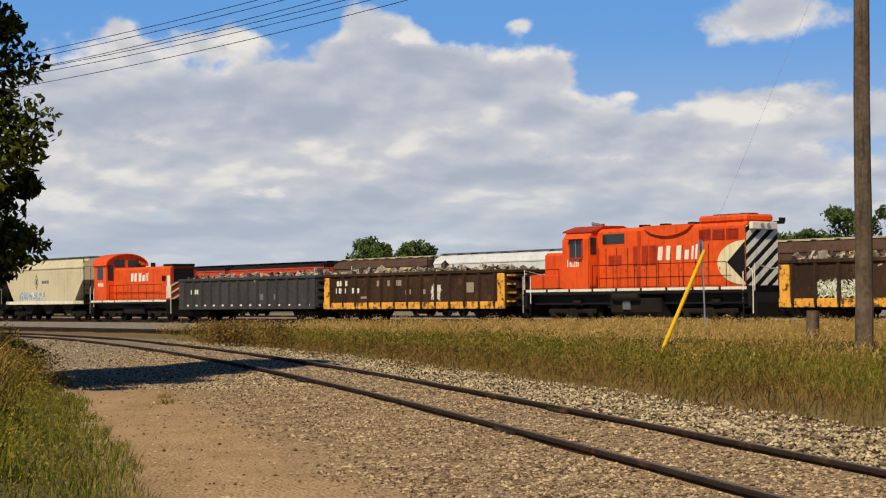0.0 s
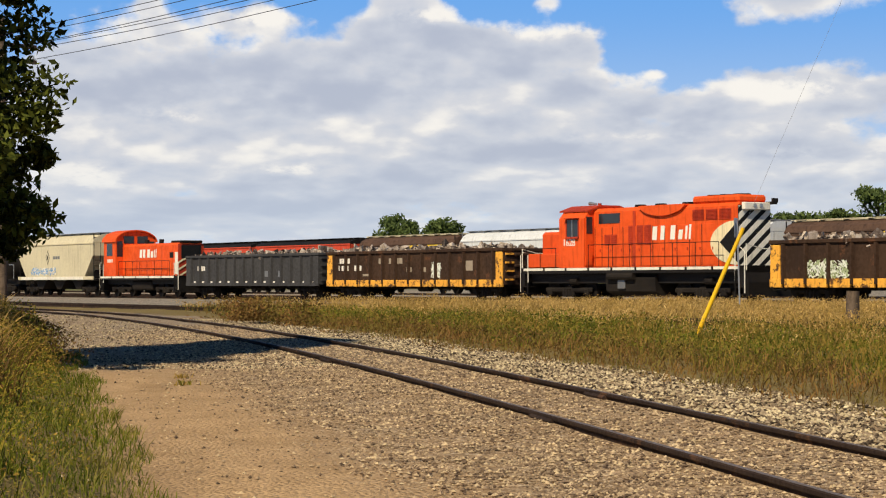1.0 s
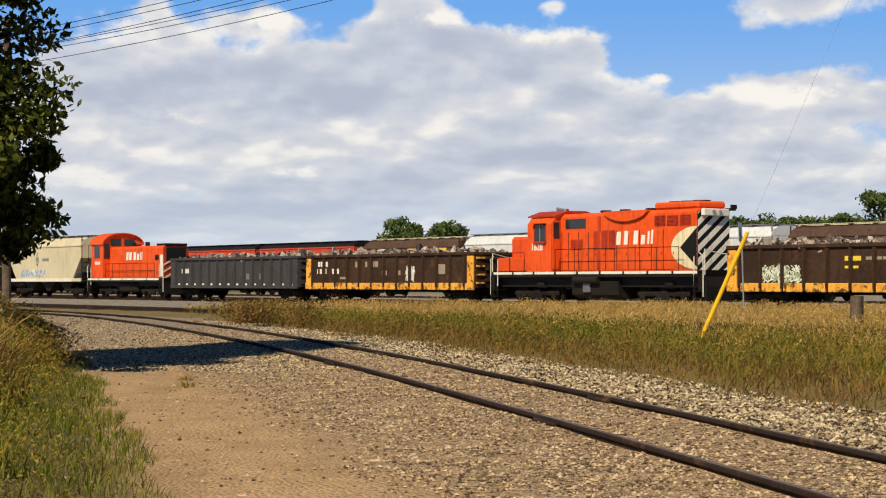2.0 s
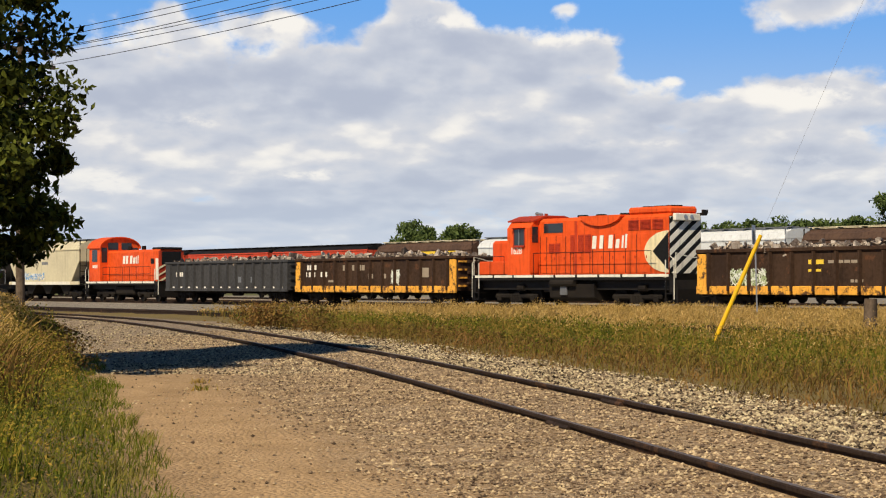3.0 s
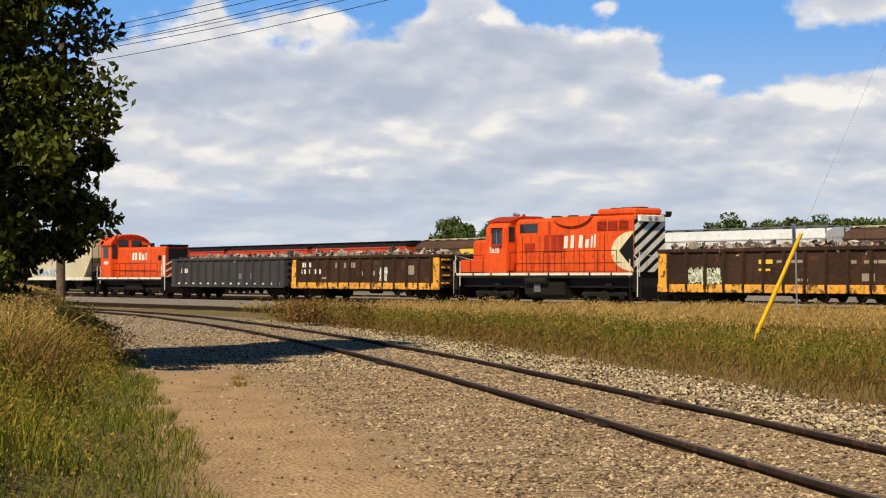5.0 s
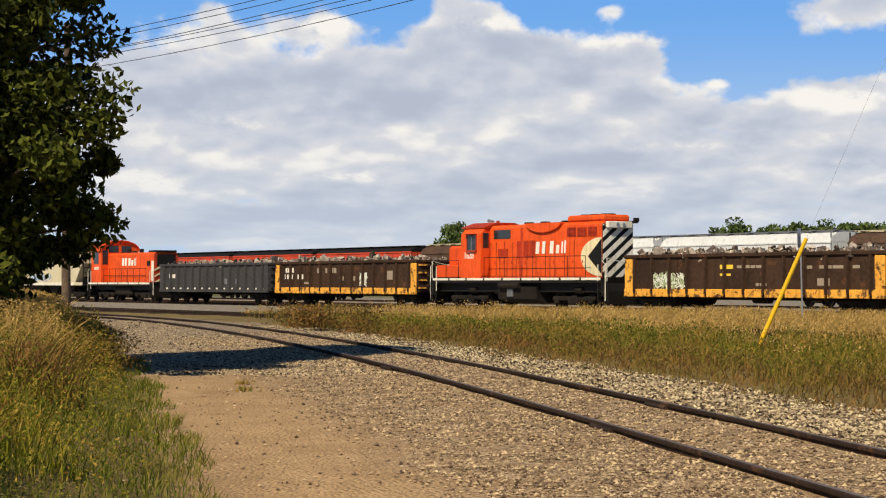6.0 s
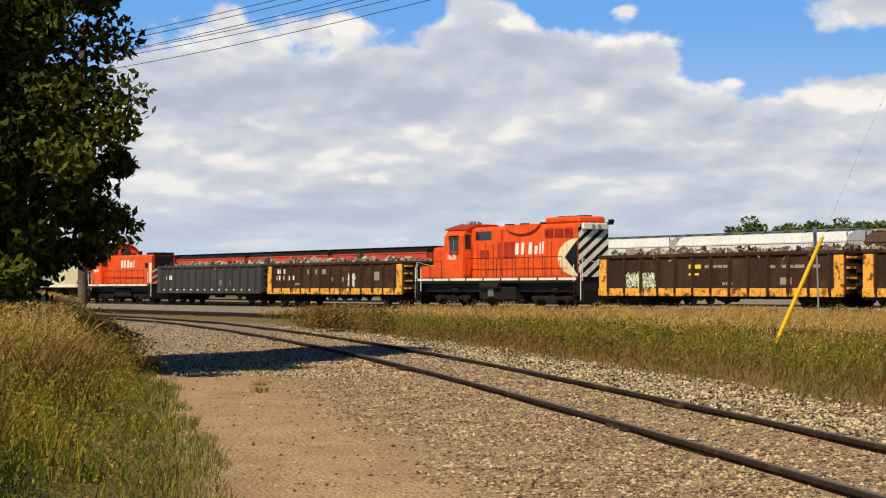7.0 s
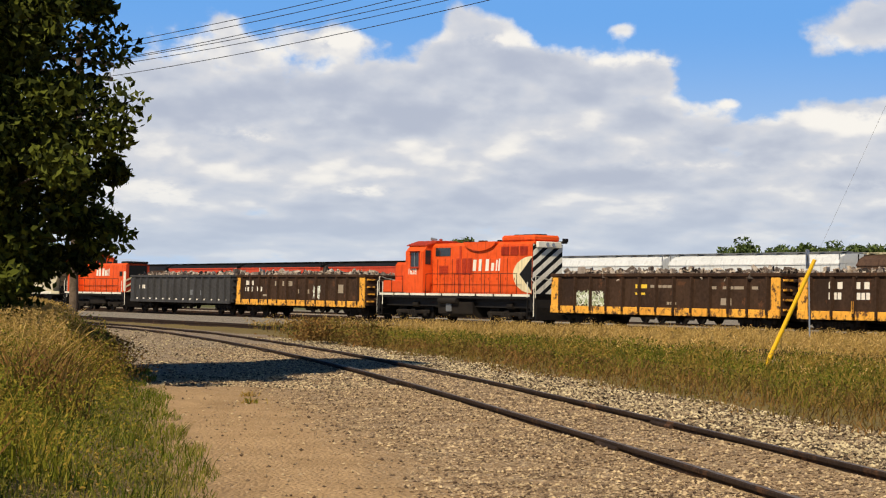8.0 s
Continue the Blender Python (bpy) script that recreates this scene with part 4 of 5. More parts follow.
def yard_switcher(m):
    """The small engine: arched cab towards +x, hood towards -x."""
    e = thing("locomotive", m, "small red switch engine with an arched cab roof", "locomotive", "moving train")
    L, D, W, H = 5.95, 1.36, 0.92, 3.52
    fr = Mesh().box(-L, L, -1.5, 1.5, 1.1, D)
    for q in (-1, 1):
        fr.box(min(q * L, q * (L - 0.25)), max(q * L, q * (L - 0.25)), -1.45, 1.45, 0.6, D)
    part("frame", fr, "black", e)
    part("centre_sill", Mesh().box(-L + 0.3, L - 0.3, -1.1, 1.1, 0.8, 1.099), "black", e)
    for s in (-1, 1):
        for i in range(6):
            a = L - 0.1 - i * 1.9
            part("sill_stripe", Mesh().box(a - 1.75, a, min(s * 1.5, s * 1.52), max(s * 1.5, s * 1.52), D - 0.14, D - 0.01), "white", e)
    roof = [(-W, D), (W, D), (W, H - 0.15), (W - 0.15, H), (-W + 0.15, H), (-W, H - 0.15)]
    hood = part("hood", Mesh().prism(roof, -4.85, 3.4, axis="x"), "red", e, "red engine hood")
    for i in range(9):
        for s in (-1, 1):
            part("access_door", Mesh().soft(2.9 - i * 0.78, 3.6 - i * 0.78, min(s * W, s * (W + 0.02)), max(s * W, s * (W + 0.02)), D + 0.1, 2.5, 0.01), "red", hood)
    part("radiator", Mesh().soft(-5.0, -3.6, -0.8, 0.8, H - 0.02, H + 0.14, 0.04), "black", hood)
    part("hood_end", Mesh().box(-4.9, -4.85, -W, W, D, H - 0.1), "red_dark", hood)
    part("radiator_grille", Mesh().box(-4.93, -4.9, -0.7, 0.7, 2.5, 3.35), "mark_soot", hood)
    for i in range(4):
        z = D - 0.1 + i * 0.45
        poly = clip_between([(W, z), (W, z + 0.13), (0, z + 0.63), (0, z + 0.5)], D + 0.02, 2.5)
        if len(poly) > 2:
            part("chevron_stripe", Mesh().prism(poly, -4.942, -4.932, axis="x"), "disc", hood)
            part("chevron_stripe", Mesh().prism([(-a, b) for a, b in poly], -4.942, -4.932, axis="x"), "white", hood)
    part("corner_stripe", Mesh().box(-4.85, -4.45, W, W + 0.025, D + 0.1, 2.9), "white", hood)
    part("louvre", Mesh().box(-4.2, -3.7, W, W + 0.03, 2.55, 2.9), "black", hood)
    for a in (1.6, -0.6):
        part("exhaust_stack", Mesh().tube((a, 0, H - 0.05), (a, 0, H + 0.3), 0.16, n=12), "black", hood)
    arch = [(-1.5, D), (1.5, D), (1.5, 3.72)] + [(1.5 * math.cos(a), 3.72 + 0.75 * math.sin(a)) for a in [math.pi * i / 14 for i in range(1, 14)]] + [(-1.5, 3.72)]
    cab = part("cab", Mesh().prism(arch, 3.4, 5.3, axis="x"), "red", e, "red cab")
    over = [(1.6 * math.cos(a), 3.70 + 0.84 * math.sin(a)) for a in [math.pi * i / 14 for i in range(15)]]
    over += [(1.53 * math.cos(a), 3.70 + 0.77 * math.sin(a)) for a in [math.pi * (14 - i) / 14 for i in range(15)]]
    part("cab_roof", Mesh().prism(over, 3.25, 5.45, axis="x"), "red", cab, "arched roof")
    for s in (-1, 1):
        part("end_window", Mesh().box(3.385, 3.4, min(s * 0.98, s * 1.4), max(s * 0.98, s * 1.4), 2.7, 3.75), "glass", cab)
        part("upper_window", Mesh().box(3.385, 3.4, min(s * 0.12, s * 0.9), max(s * 0.12, s * 0.9), 3.6, 4.1), "glass", cab)
        part("side_window", Mesh().box(3.9, 4.8, min(s * 1.5, s * 1.512), max(s * 1.5, s * 1.512), 2.75, 3.6), "glass", cab)
    for a, w, h in ((0.8, 0.42, 0.55), (0.3, 0.40, 0.55), (-0.35, 0.45, 0.55), (-0.88, 0.4, 0.42), (-1.36, 0.14, 0.52), (-1.6, 0.14, 0.55)):
        part("brand_bar", Mesh().prism([(a, 2.58), (a - w * 0.85, 2.58), (a - w * 0.85 - 0.05, 2.58 + h), (a - 0.05, 2.58 + h)], W + 0.02, W + 0.026), "lettering", hood, "worn white bar")
    word_bars(cab, 4.7, 2.3, [0.16, 0.16, 0.16, 0.16], 0.22, "lettering", 1.5)
    for s in (-1, 1):
        handrail(e, [3.0 - i * 1.1 for i in range(8)], s * 1.46, D, 2.35, mat="black")
        mid = Mesh().tube((3.0, s * 1.46, 1.85), (-4.7, s * 1.46, 1.85), 0.02, n=6)
        part("handrail", mid, "black", e)
        for q in (-1, 1):
            end_steps(e, q * (L - 0.5), q, s * 1.48)
    for q in (-1, 1):
        coupler(e, q * L, q)
        truck(e, q * 3.4, 0.5, 2.4)
        part("pilot", Mesh().box(min(q * L, q * (L + 0.1)), max(q * L, q * (L + 0.1)), -1.4, 1.4, 0.3, 1.1), "black", e)
    part("fuel_tank", Mesh().soft(-1.5, 1.5, -1.2, 1.2, 0.4, 1.08, 0.12), "running", e)
    return e


def tank_car(m):
    t = thing("tank_car", m, "black rounded tank car", "tank car", "moving train")
    shell = Mesh()
    rings, n = [], 26
    for x, r in [(-6.6, 0.1), (-6.5, 0.6), (-6.2, 1.1), (-5.7, 1.42), (-5.2, 1.5), (5.2, 1.5), (5.7, 1.42), (6.2, 1.1), (6.5, 0.6), (6.6, 0.1)]:
        rings.append([(x, r * math.cos(2 * math.pi * i / n), 2.6 + r * math.sin(2 * math.pi * i / n)) for i in range(n)])
    fs = [[i for i in range(n)], [9 * n + i for i in range(n - 1, -1, -1)]]
    for a in range(9):
        for i in range(n):
            fs.append((a * n + i, a * n + (i + 1) % n, (a + 1) * n + (i + 1) % n, (a + 1) * n + i))
    part("tank", shell.add([q for r in rings for q in r], fs), "black", t, smooth=True)
    part("dome", Mesh().tube((0, 0, 4.0), (0, 0, 4.45), 0.5, n=18), "black", t)
    part("underframe", Mesh().box(-7.2, 7.2, -0.4, 0.4, 0.75, 1.15).box(-7.2, -6.0, -1.4, 1.4, 1.1, 1.2).box(6.0, 7.2, -1.4, 1.4, 1.1, 1.2), "running", t)
    for q in (-1, 1):
        part("end_rail", Mesh().path([(q * 7.1, 1.4, 1.2), (q * 7.1, 1.4, 2.3), (q * 6.2, 1.4, 2.3)], 0.03).path([(q * 7.1, -1.4, 1.2), (q * 7.1, -1.4, 2.3), (q * 6.2, -1.4, 2.3)], 0.03), "galv", t)
        truck(t, q * 5.4)
        coupler(t, q * 7.2, q)
    return t


def sprayed(parent, x, z, w, h, y, mats, seed, name="sprayed_mark"):
    """Loose overlapping strokes, as a spray can leaves them; no letters."""
    rnd = random.Random(seed)
    for j, mat in enumerate(mats):
        g = Mesh()
        for i in range(110 if j == 0 else 70):
            cx, cz = x - rnd.uniform(0.06, 0.94) * w, z + rnd.uniform(0.1, 0.75) * h
            a = rnd.uniform(0.2, 2.9)
            l, t = rnd.uniform(0.08, 0.30) * h, rnd.uniform(0.010, 0.028)
            dx, dz = math.cos(a) * l / 2, math.sin(a) * l / 2
            nx, nz = -math.sin(a) * t, math.cos(a) * t
            g.prism([(cx - dx - nx, cz - dz - nz), (cx + dx - nx, cz + dz - nz), (cx + dx + nx, cz + dz + nz), (cx - dx + nx, cz - dz + nz)], y, y + 0.004 + 0.002 * j + 0.0001 * i)
        part(name, g, mat, parent)["kind"] = "stuff"

# along the track, length, paint, roof walk, roof, end, label, height
PARKED = [
    (-15.2, 15.8, "hop_brown", "cream", "hop_brown", "black", "brown parked hopper car with a pale roof edge", 4.5),
    (1.2, 15.8, "hop_brown", "cream", "hop_brown", "black", "brown parked hopper car with a pale roof edge and yellow patch", 4.5),
    (18.4, 15.8, "hop_white", "steel", "hop_white", "steel", "pale parked covered hopper with grey end frames", 4.6),
    (34.6, 15.2, "hop_white", "steel", "hop_white", "steel", "pale parked covered hopper with grey end frames", 4.6),
    (49.6, 13.2, "hop_brown", "cream", "hop_brown", "black", "brown parked hopper car with a pale roof edge and yellow patch", 4.5),
    (65.4, 15.6, "hop_red", "black", "black", "black", "red parked hopper car with a sooty black roof", 4.45),
    (81.8, 15.6, "hop_red", "black", "black", "black", "red parked hopper car with a sooty black roof", 4.45),
    (98.2, 15.6, "hop_red", "black", "black", "black", "red parked hopper car with a sooty black roof", 4.45),
    (114.6, 15.6, "hop_brown", "black", "black", "black", "dark parked hopper car with a sooty black roof", 4.45),
    (131.0, 15.6, "hop_brown", "black", "black", "black", "dark parked hopper car with a sooty black roof", 4.45)]

# ---- the moving train ----
TRAIN = []


def on_track(s, across=0.0):
    return Matrix.Translation(yard(s, across)) @ pose(0, 0, 0, 0, 0, HEADING)


def couple(make, s, *args, **more):
    ob = make(on_track(s), *args, **more)
    TRAIN.append((ob, s))
    return ob


third = couple(gondola, -25.75, 16.5, "brown gondola with yellow sills, heaped with scrap metal", "brown", "yellow", 13, 5)
second = couple(gondola, -8.2, 16.4, "rusty brown gondola with yellow sills and a sprayed pale mark", "brown", "yellow", 13, 2)
couple(road_switcher, 9.2)
first = couple(gondola, 26.65, 16.5, "dark brown gondola with worn yellow end panels and faded lettering", "brown", "yellow", 13, 3)
grey_car = couple(gondola, 44.05, 16.3, "charcoal grey ribbed gondola heaped with scrap", "grey", None, 14, 4)
couple(yard_switcher, 59.4)
cream_car = couple(hopper, 73.3, 13.6, "cream covered hopper car with sprayed blue marks", "cream", "steel", "moving train", 4.45, "black", True)
couple(tank_car, 88.4)

# writing and paint on the sides
F = 1.452
sprayed(second, 6.35, 0.98, 2.5, 1.0, F + 0.02, ["mark_green", "mark_pale", "mark_pale"], 12)
word_bars(second, 1.6, 1.92, [0.85], 0.18, "mark_gold", F), word_bars(second, 1.6, 1.62, [0.35, 0.3], 0.10, "mark_gold", F)
word_bars(second, 0.5, 1.95, [0.3, 0.45, 0.3, 0.5], 0.12, "mark_faded", F), word_bars(second, -0.7, 1.18, [0.18, 0.18, 0.18], 0.12, "mark_faded", F)
word_bars(second, -3.6, 1.9, [0.5, -0.3, 0.7, 0.6, -0.4, 0.4], 0.13, "mark_faded", F), word_bars(second, -4.4, 1.2, [0.7], 0.3, "mark_faded", F)
word_bars(third, 6.5, 1.95, [0.28, -0.1, 0.28, -0.6, 0.28, -0.1, 0.28], 0.28, "lettering", F), word_bars(third, 6.5, 1.52, [0.2, 0.2, 0.2, -0.75, 0.2, 0.2, 0.2], 0.28, "lettering", F)
part("yellow_tab", Mesh().box(4.95, 5.07, 1.58, 1.60, 0.95, 1.45), "yellow", third)
word_bars(first, 7.0, 1.95, [0.22, 0.22, 0.22, 0.22], 0.28, "lettering", F), word_bars(first, 7.1, 1.55, [0.08, -0.1, 0.2, 0.2, 0.2, -0.5, 0.2, 0.2, 0.2], 0.28, "lettering", F)
word_bars(first, 3.0, 1.9, [0.2, -0.7, 0.2, -0.5, 0.12, 0.3], 0.3, "mark_faded", F), word_bars(first, 0.3, 1.45, [0.5, -0.7, 0.5], 0.25, "mark_faded", F)
sprayed(first, -2.0, 1.1, 0.9, 1.0, F, ["mark_pale"], 5)
word_bars(first, -5.1, 1.5, [0.6], 0.5, "mark_faded", F), word_bars(first, 4.6, 1.25, [0.6], 0.12, "mark_faded", F)
word_bars(grey_car, 6.55, 2.05, [0.2, 0.1], 0.25, "lettering", F), word_bars(grey_car, 6.7, 1.65, [0.2, 0.2, 0.2, 0.2], 0.28, "lettering", F)
word_bars(grey_car, -1.9, 1.25, [0.4, -1.1, 0.4], 0.35, "steel", F)
for i in range(14):
    word_bars(grey_car, 7.2 - i * 1.12, 0.86, [0.25], 0.14, "lettering", F, "stencil")
C = 1.5
sprayed(cream_car, 4.6, 1.42, 5.2, 0.75, C, ["mark_blue", "mark_blue", "lettering"], 21)
for h, y0, mat in ((0.55, C, "mark_soot"), (0.42, C + 0.004, "cream"), (0.22, C + 0.008, "mark_soot")):
    part("diamond_mark", Mesh().prism([(1.2 - h * 0.6, 2.75), (1.2, 2.75 - h), (1.2 + h * 0.6, 2.75), (1.2, 2.75 + h)], y0, y0 + 0.004), mat, cream_car)
word_bars(cream_car, 0.2, 2.62, [0.35, 0.35, 0.35], 0.22, "steel", C)
part("pale_skirt", Mesh().box(-5.2, 6.2, C + 0.041, C + 0.046, 1.13, 1.35), "white", cream_car)

# ---- parked cars ----
for s, length, body, walkway, top, end, label, high in PARKED:
    car = hopper(on_track(s, -25), length, label, body, walkway, "parked hopper cars", high, end, False, top, 0.5 if body == "hop_red" else 0.72)
    if "yellow patch" in label:
        part("yellow_patch", Mesh().box(-1.8, 0.2, 1.502, 1.51, 3.25, 3.70).box(-5.0, -3.0, 1.502, 1.51, 3.25, 3.70), "mark_gold", car, "flaking yellow panel")

# ---- plants and stones ----
def stuff(name, verts, faces, mat, label, category):
    me = bpy.data.meshes.new(name)
    me.from_pydata(verts, [], faces)
    me.materials.append(M[mat])
    return tagged(new(name, me), label, category, kind="stuff")


def blades(name, base, height, width, shape, lean, mat, label, rng):
    """Many bent blades: three widths up the stem and a tip."""
    n = len(base)
    a = rng.uniform(0, 2 * np.pi, n)
    side = np.c_[np.cos(a), np.sin(a), np.zeros(n)]
    b = rng.uniform(0, 2 * np.pi, n)
    bend = np.c_[np.cos(b) + 0.15, np.sin(b), np.zeros(n)] * (lean * height)[:, None] * rng.uniform(0.2, 1, n)[:, None]
    up = np.array((0, 0, 1.0))
    rows = []
    for k, q in zip((0, 1, 2), (0.0, 0.55, 0.82)):
        c = base + up * (height * q)[:, None] + bend * q * q
        w = side * (width * shape[k])[:, None]
        rows += [c - w, c + w]
    rows.append(base + up * height[:, None] * 0.98 + bend)
    v = np.stack(rows, 1).reshape(-1, 3)
    i = np.arange(n) * 7
    quads = np.concatenate([np.stack([i, i + 1, i + 3, i + 2], 1), np.stack([i + 2, i + 3, i + 5, i + 4], 1)]).tolist()
    tris = np.stack([i + 4, i + 5, i + 6], 1).tolist()
    return stuff(name, v.tolist(), quads + tris, mat, label, "grass")


def leafy(name, base, top, size, mat, label, rng, low=0.1):
    """Small leaves at scattered heights over the ground."""
    n = len(base)
    p = base.copy()
    p[:, 2] += rng.uniform(low, 1.0, n) * np.array(top)
    a = rng.normal(size=(n, 3)) + np.array((0, 0, 0.4))
    a /= np.linalg.norm(a, axis=1)[:, None]
    b = np.cross(a, rng.normal(size=(n, 3)))
    b /= np.linalg.norm(b, axis=1)[:, None]
    s = size * rng.uniform(0.5, 1.4, n)[:, None] * np.clip(p[:, 1:2] / 26, 0.7, 1.6)
    v = np.stack([p - a * s, p + b * s * 0.4, p + a * s, p - b * s * 0.4], 1).reshape(-1, 3)
    i = np.arange(n) * 4
    return stuff(name, v.tolist(), np.stack([i, i + 1, i + 2, i + 3], 1).tolist(), mat, label, "grass")


def spread(rng, n, x0, x1, y0, y1, keep):
    out = []
    xs, ys = rng.uniform(x0, x1, n), rng.uniform(y0, y1, n)
    for x, y in zip(xs, ys):
        if keep(x, y):
            out.append((x, y, ground_z(x, y) - 0.02))
    return np.array(out)


def clump(x, y, scale, seed):
    return noise.noise((x * scale, y * scale, seed))


def verge_depth(x, y):
    """How far a place lies beyond the stones of the spur."""
    return x - spur_x(y) - 2.75 - 0.5 * clump(x, y, 0.5, 9)


def to_main(x, y):
    """Distance in front of the busy track."""
    return (Vector((x, y, 0)) - MAIN).dot(N)


def yard_edge(x, y):
    """How near to the busy track the grass grows: close up at one end, far off at the other."""
    along = (Vector((x, y, 0)) - MAIN).dot(U)
    q = min(max((along + 20) / 32, 0), 1)
    return 6.5 + 16 * q * q * (3 - 2 * q)


def build_grass():
    rng = np.random.default_rng(4)
    # verge between the spur and the yard
    def front(x, y):
        d = verge_depth(x, y)
        return 0 < d < 3.3 + 1.6 * clump(x, y, 0.4, 2) and rng.random() < 0.35 + 0.65 * min(d / 1.2, 1) and to_main(x, y) > 24

    def middle(x, y):
        d = verge_depth(x, y)
        return 2.0 + 1.4 * clump(x, y, 0.5, 5) < d < 11.5 + 4 * clump(x, y, 0.25, 4) and clump(x, y, 0.45, 7) > -0.3 and to_main(x, y) > 23.5

    def rear(x, y):
        d = verge_depth(x, y)
        return d > 5.5 + 3.5 * clump(x, y, 0.3, 6) and rng.random() < min(0.12 + max(d - 6, 0) * 0.11, 0.85) + 1.2 * clump(x, y, 0.55, 20) and to_main(x, y) > yard_edge(x, y) + 2 * clump(x, y, 0.2, 3)

    p = spread(rng, 60000, -8, 13, 15, 60, front)
    h = rng.uniform(0.06, 0.34, len(p)) * np.array([min(0.35 + verge_depth(x, y) / 2.2, 1) for x, y, z in p])
    blades("brown_weeds", p, h, np.full(len(p), 0.007), (0.7, 1.1, 0.8), 0.9, "weed", "low reddish brown weeds along the stones", rng)
    q = spread(rng, 110000, -8, 13, 15, 60, front)
    leafy("brown_weeds", q, [min(0.06 + verge_depth(x, y) * 0.12, 0.3) for x, y, z in q], 0.022, "weed", "small brown leaves of low weeds", rng)
    q = spread(rng, 170000, -8, 18, 17, 66, middle)
    leafy("green_weeds", q, 0.34 * (1 + np.array([clump(x, y, 0.9, 31) for x, y, z in q])), 0.024, "verge", "small green leaves of verge weeds", rng)
    q = spread(rng, 300000, -8, 40, 20, 92, rear)
    leafy("seed_heads", q, [0.55 * min(max(0.45 + (verge_depth(x, y) - 4) / 11, 0.5), 1) for x, y, z in q], 0.015, "dry", "fine straw-coloured seed heads", rng, 0.55)
    p = spread(rng, 120000, -8, 18, 17, 66, middle)
    h = rng.uniform(0.10, 0.40, len(p)) * (0.8 + 0.9 * np.array([max(clump(x, y, 0.9, 31), -0.5) for x, y, z in p]))
    blades("green_grass", p, h, np.full(len(p), 0.007), (1.0, 0.9, 0.6), 0.7, "verge", "green rough grass of the verge", rng)
    p = spread(rng, 200000, -8, 40, 20, 92, rear)
    h = rng.uniform(0.2, 0.60, len(p)) * np.array([min(max(0.45 + (verge_depth(x, y) - 4) / 11, 0.5), 1) for x, y, z in p]) * (0.85 + 0.4 * np.array([clump(x, y, 0.5, 8) for x, y, z in p]))
    blades("dry_grass", p, h, np.clip(p[:, 1] / 42 * 0.009, 0.006, 0.017), (0.5, 0.4, 1.3), 0.7, "dry", "tall dry straw-coloured grass with seed heads", rng)
    p = spread(rng, 90000, -8, 40, 20, 92, lambda x, y: verge_depth(x, y) > 4 and to_main(x, y) > yard_edge(x, y))
    h = rng.uniform(0.10, 0.34, len(p))
    blades("green_grass", p, h, np.full(len(p), 0.010), (1.0, 0.9, 0.6), 0.5, "verge", "green grass under the dry stalks", rng)
    # bank beside the lane
    def bank(x, y):
        return x < lane_edge(y) + 0.5 * clump(x, y, 0.8, 1) - 0.1

    def lawn(x, y):
        e = lane_edge(y) + 0.35 * clump(x, y, 0.9, 1) - x
        return 0 < e < 2.0

    p = spread(rng, 110000, -9, 0.3, 9.5, 36, lawn)
    h = rng.uniform(0.03, 0.15, len(p)) * (1 + 0.8 * np.array([clump(x, y, 1.3, 17) for x, y, z in p]))
    blades("green_grass", p, h, np.full(len(p), 0.0045), (1.0, 0.9, 0.6), 0.7, "lawn", "short green grass along the lane", rng)
    p = spread(rng, 65000, -13, -1.2, 10, 48, lambda x, y: bank(x + 1.15, y) and clump(x, y, 0.5, 3) > -0.3)
    h = rng.uniform(0.15, 0.62, len(p)) * (0.75 + 0.5 * np.array([clump(x, y, 0.4, 8) for x, y, z in p]))
    blades("green_grass", p, h, np.full(len(p), 0.006), (1.0, 0.9, 0.6), 0.9, "blade", "tall green grass on the bank", rng)
    p = spread(rng, 38000, -14, -1.5, 10, 52, lambda x, y: bank(x + 1.1, y) and (y > 19.5 + 4 * clump(x, y, 0.3, 5) or clump(x, y, 0.6, 12) > 0.36))
    h = rng.uniform(0.3, 0.78, len(p)) * (0.8 + 0.5 * np.array([clump(x, y, 0.5, 8) for x, y, z in p]))
    blades("dry_grass", p, h, np.where(p[:, 1] > 25, 0.007, 0.0045), (0.5, 0.35, 1.3), 0.8, "dry", "tall pale seed heads on the bank", rng)
    p = spread(rng, 36000, -9, -1.5, 10, 22, lambda x, y: bank(x + 1.0, y) and clump(x, y, 0.45, 14) > 0.22)
    h = rng.uniform(0.2, 0.7, len(p))
    blades("brown_weeds", p, h, np.full(len(p), 0.007), (0.7, 1.1, 0.9), 0.7, "weed", "matted brown weeds on the bank", rng)
    q = spread(rng, 230000, -10, -1.0, 9.5, 40, lambda x, y: bank(x + 0.5, y) and clump(x, y, 0.5, 3) > -0.25)
    leafy("green_weeds", q, 0.56 * (1 + 0.9 * np.array([clump(x, y, 1.1, 23) for x, y, z in q])), 0.019, "blade", "leafy green weeds on the bank", rng)
    q = spread(rng, 60000, -10, -1.4, 9.5, 24, lambda x, y: bank(x + 0.9, y) and clump(x, y, 0.45, 14) > 0.22)
    leafy("brown_weeds", q, 0.60, 0.016, "weed", "withered brown leaves on the bank", rng)
    q = spread(rng, 190000, -14, -1.6, 14, 52, lambda x, y: bank(x + 1.2, y) and y > 20.5 + 6 * clump(x, y, 0.3, 5))
    leafy("seed_heads", q, 0.80, 0.019, "dry", "pale seed heads over the bank", rng, 0.6)
    # withered growth hanging over the edge of the bank in the shade
    y = rng.uniform(26.5, 38, 8000)
    q = np.array([(lane_edge(b) - 0.75 + d, b, 0.0) for b, d in zip(y, rng.normal(0, 0.3, len(y)))])
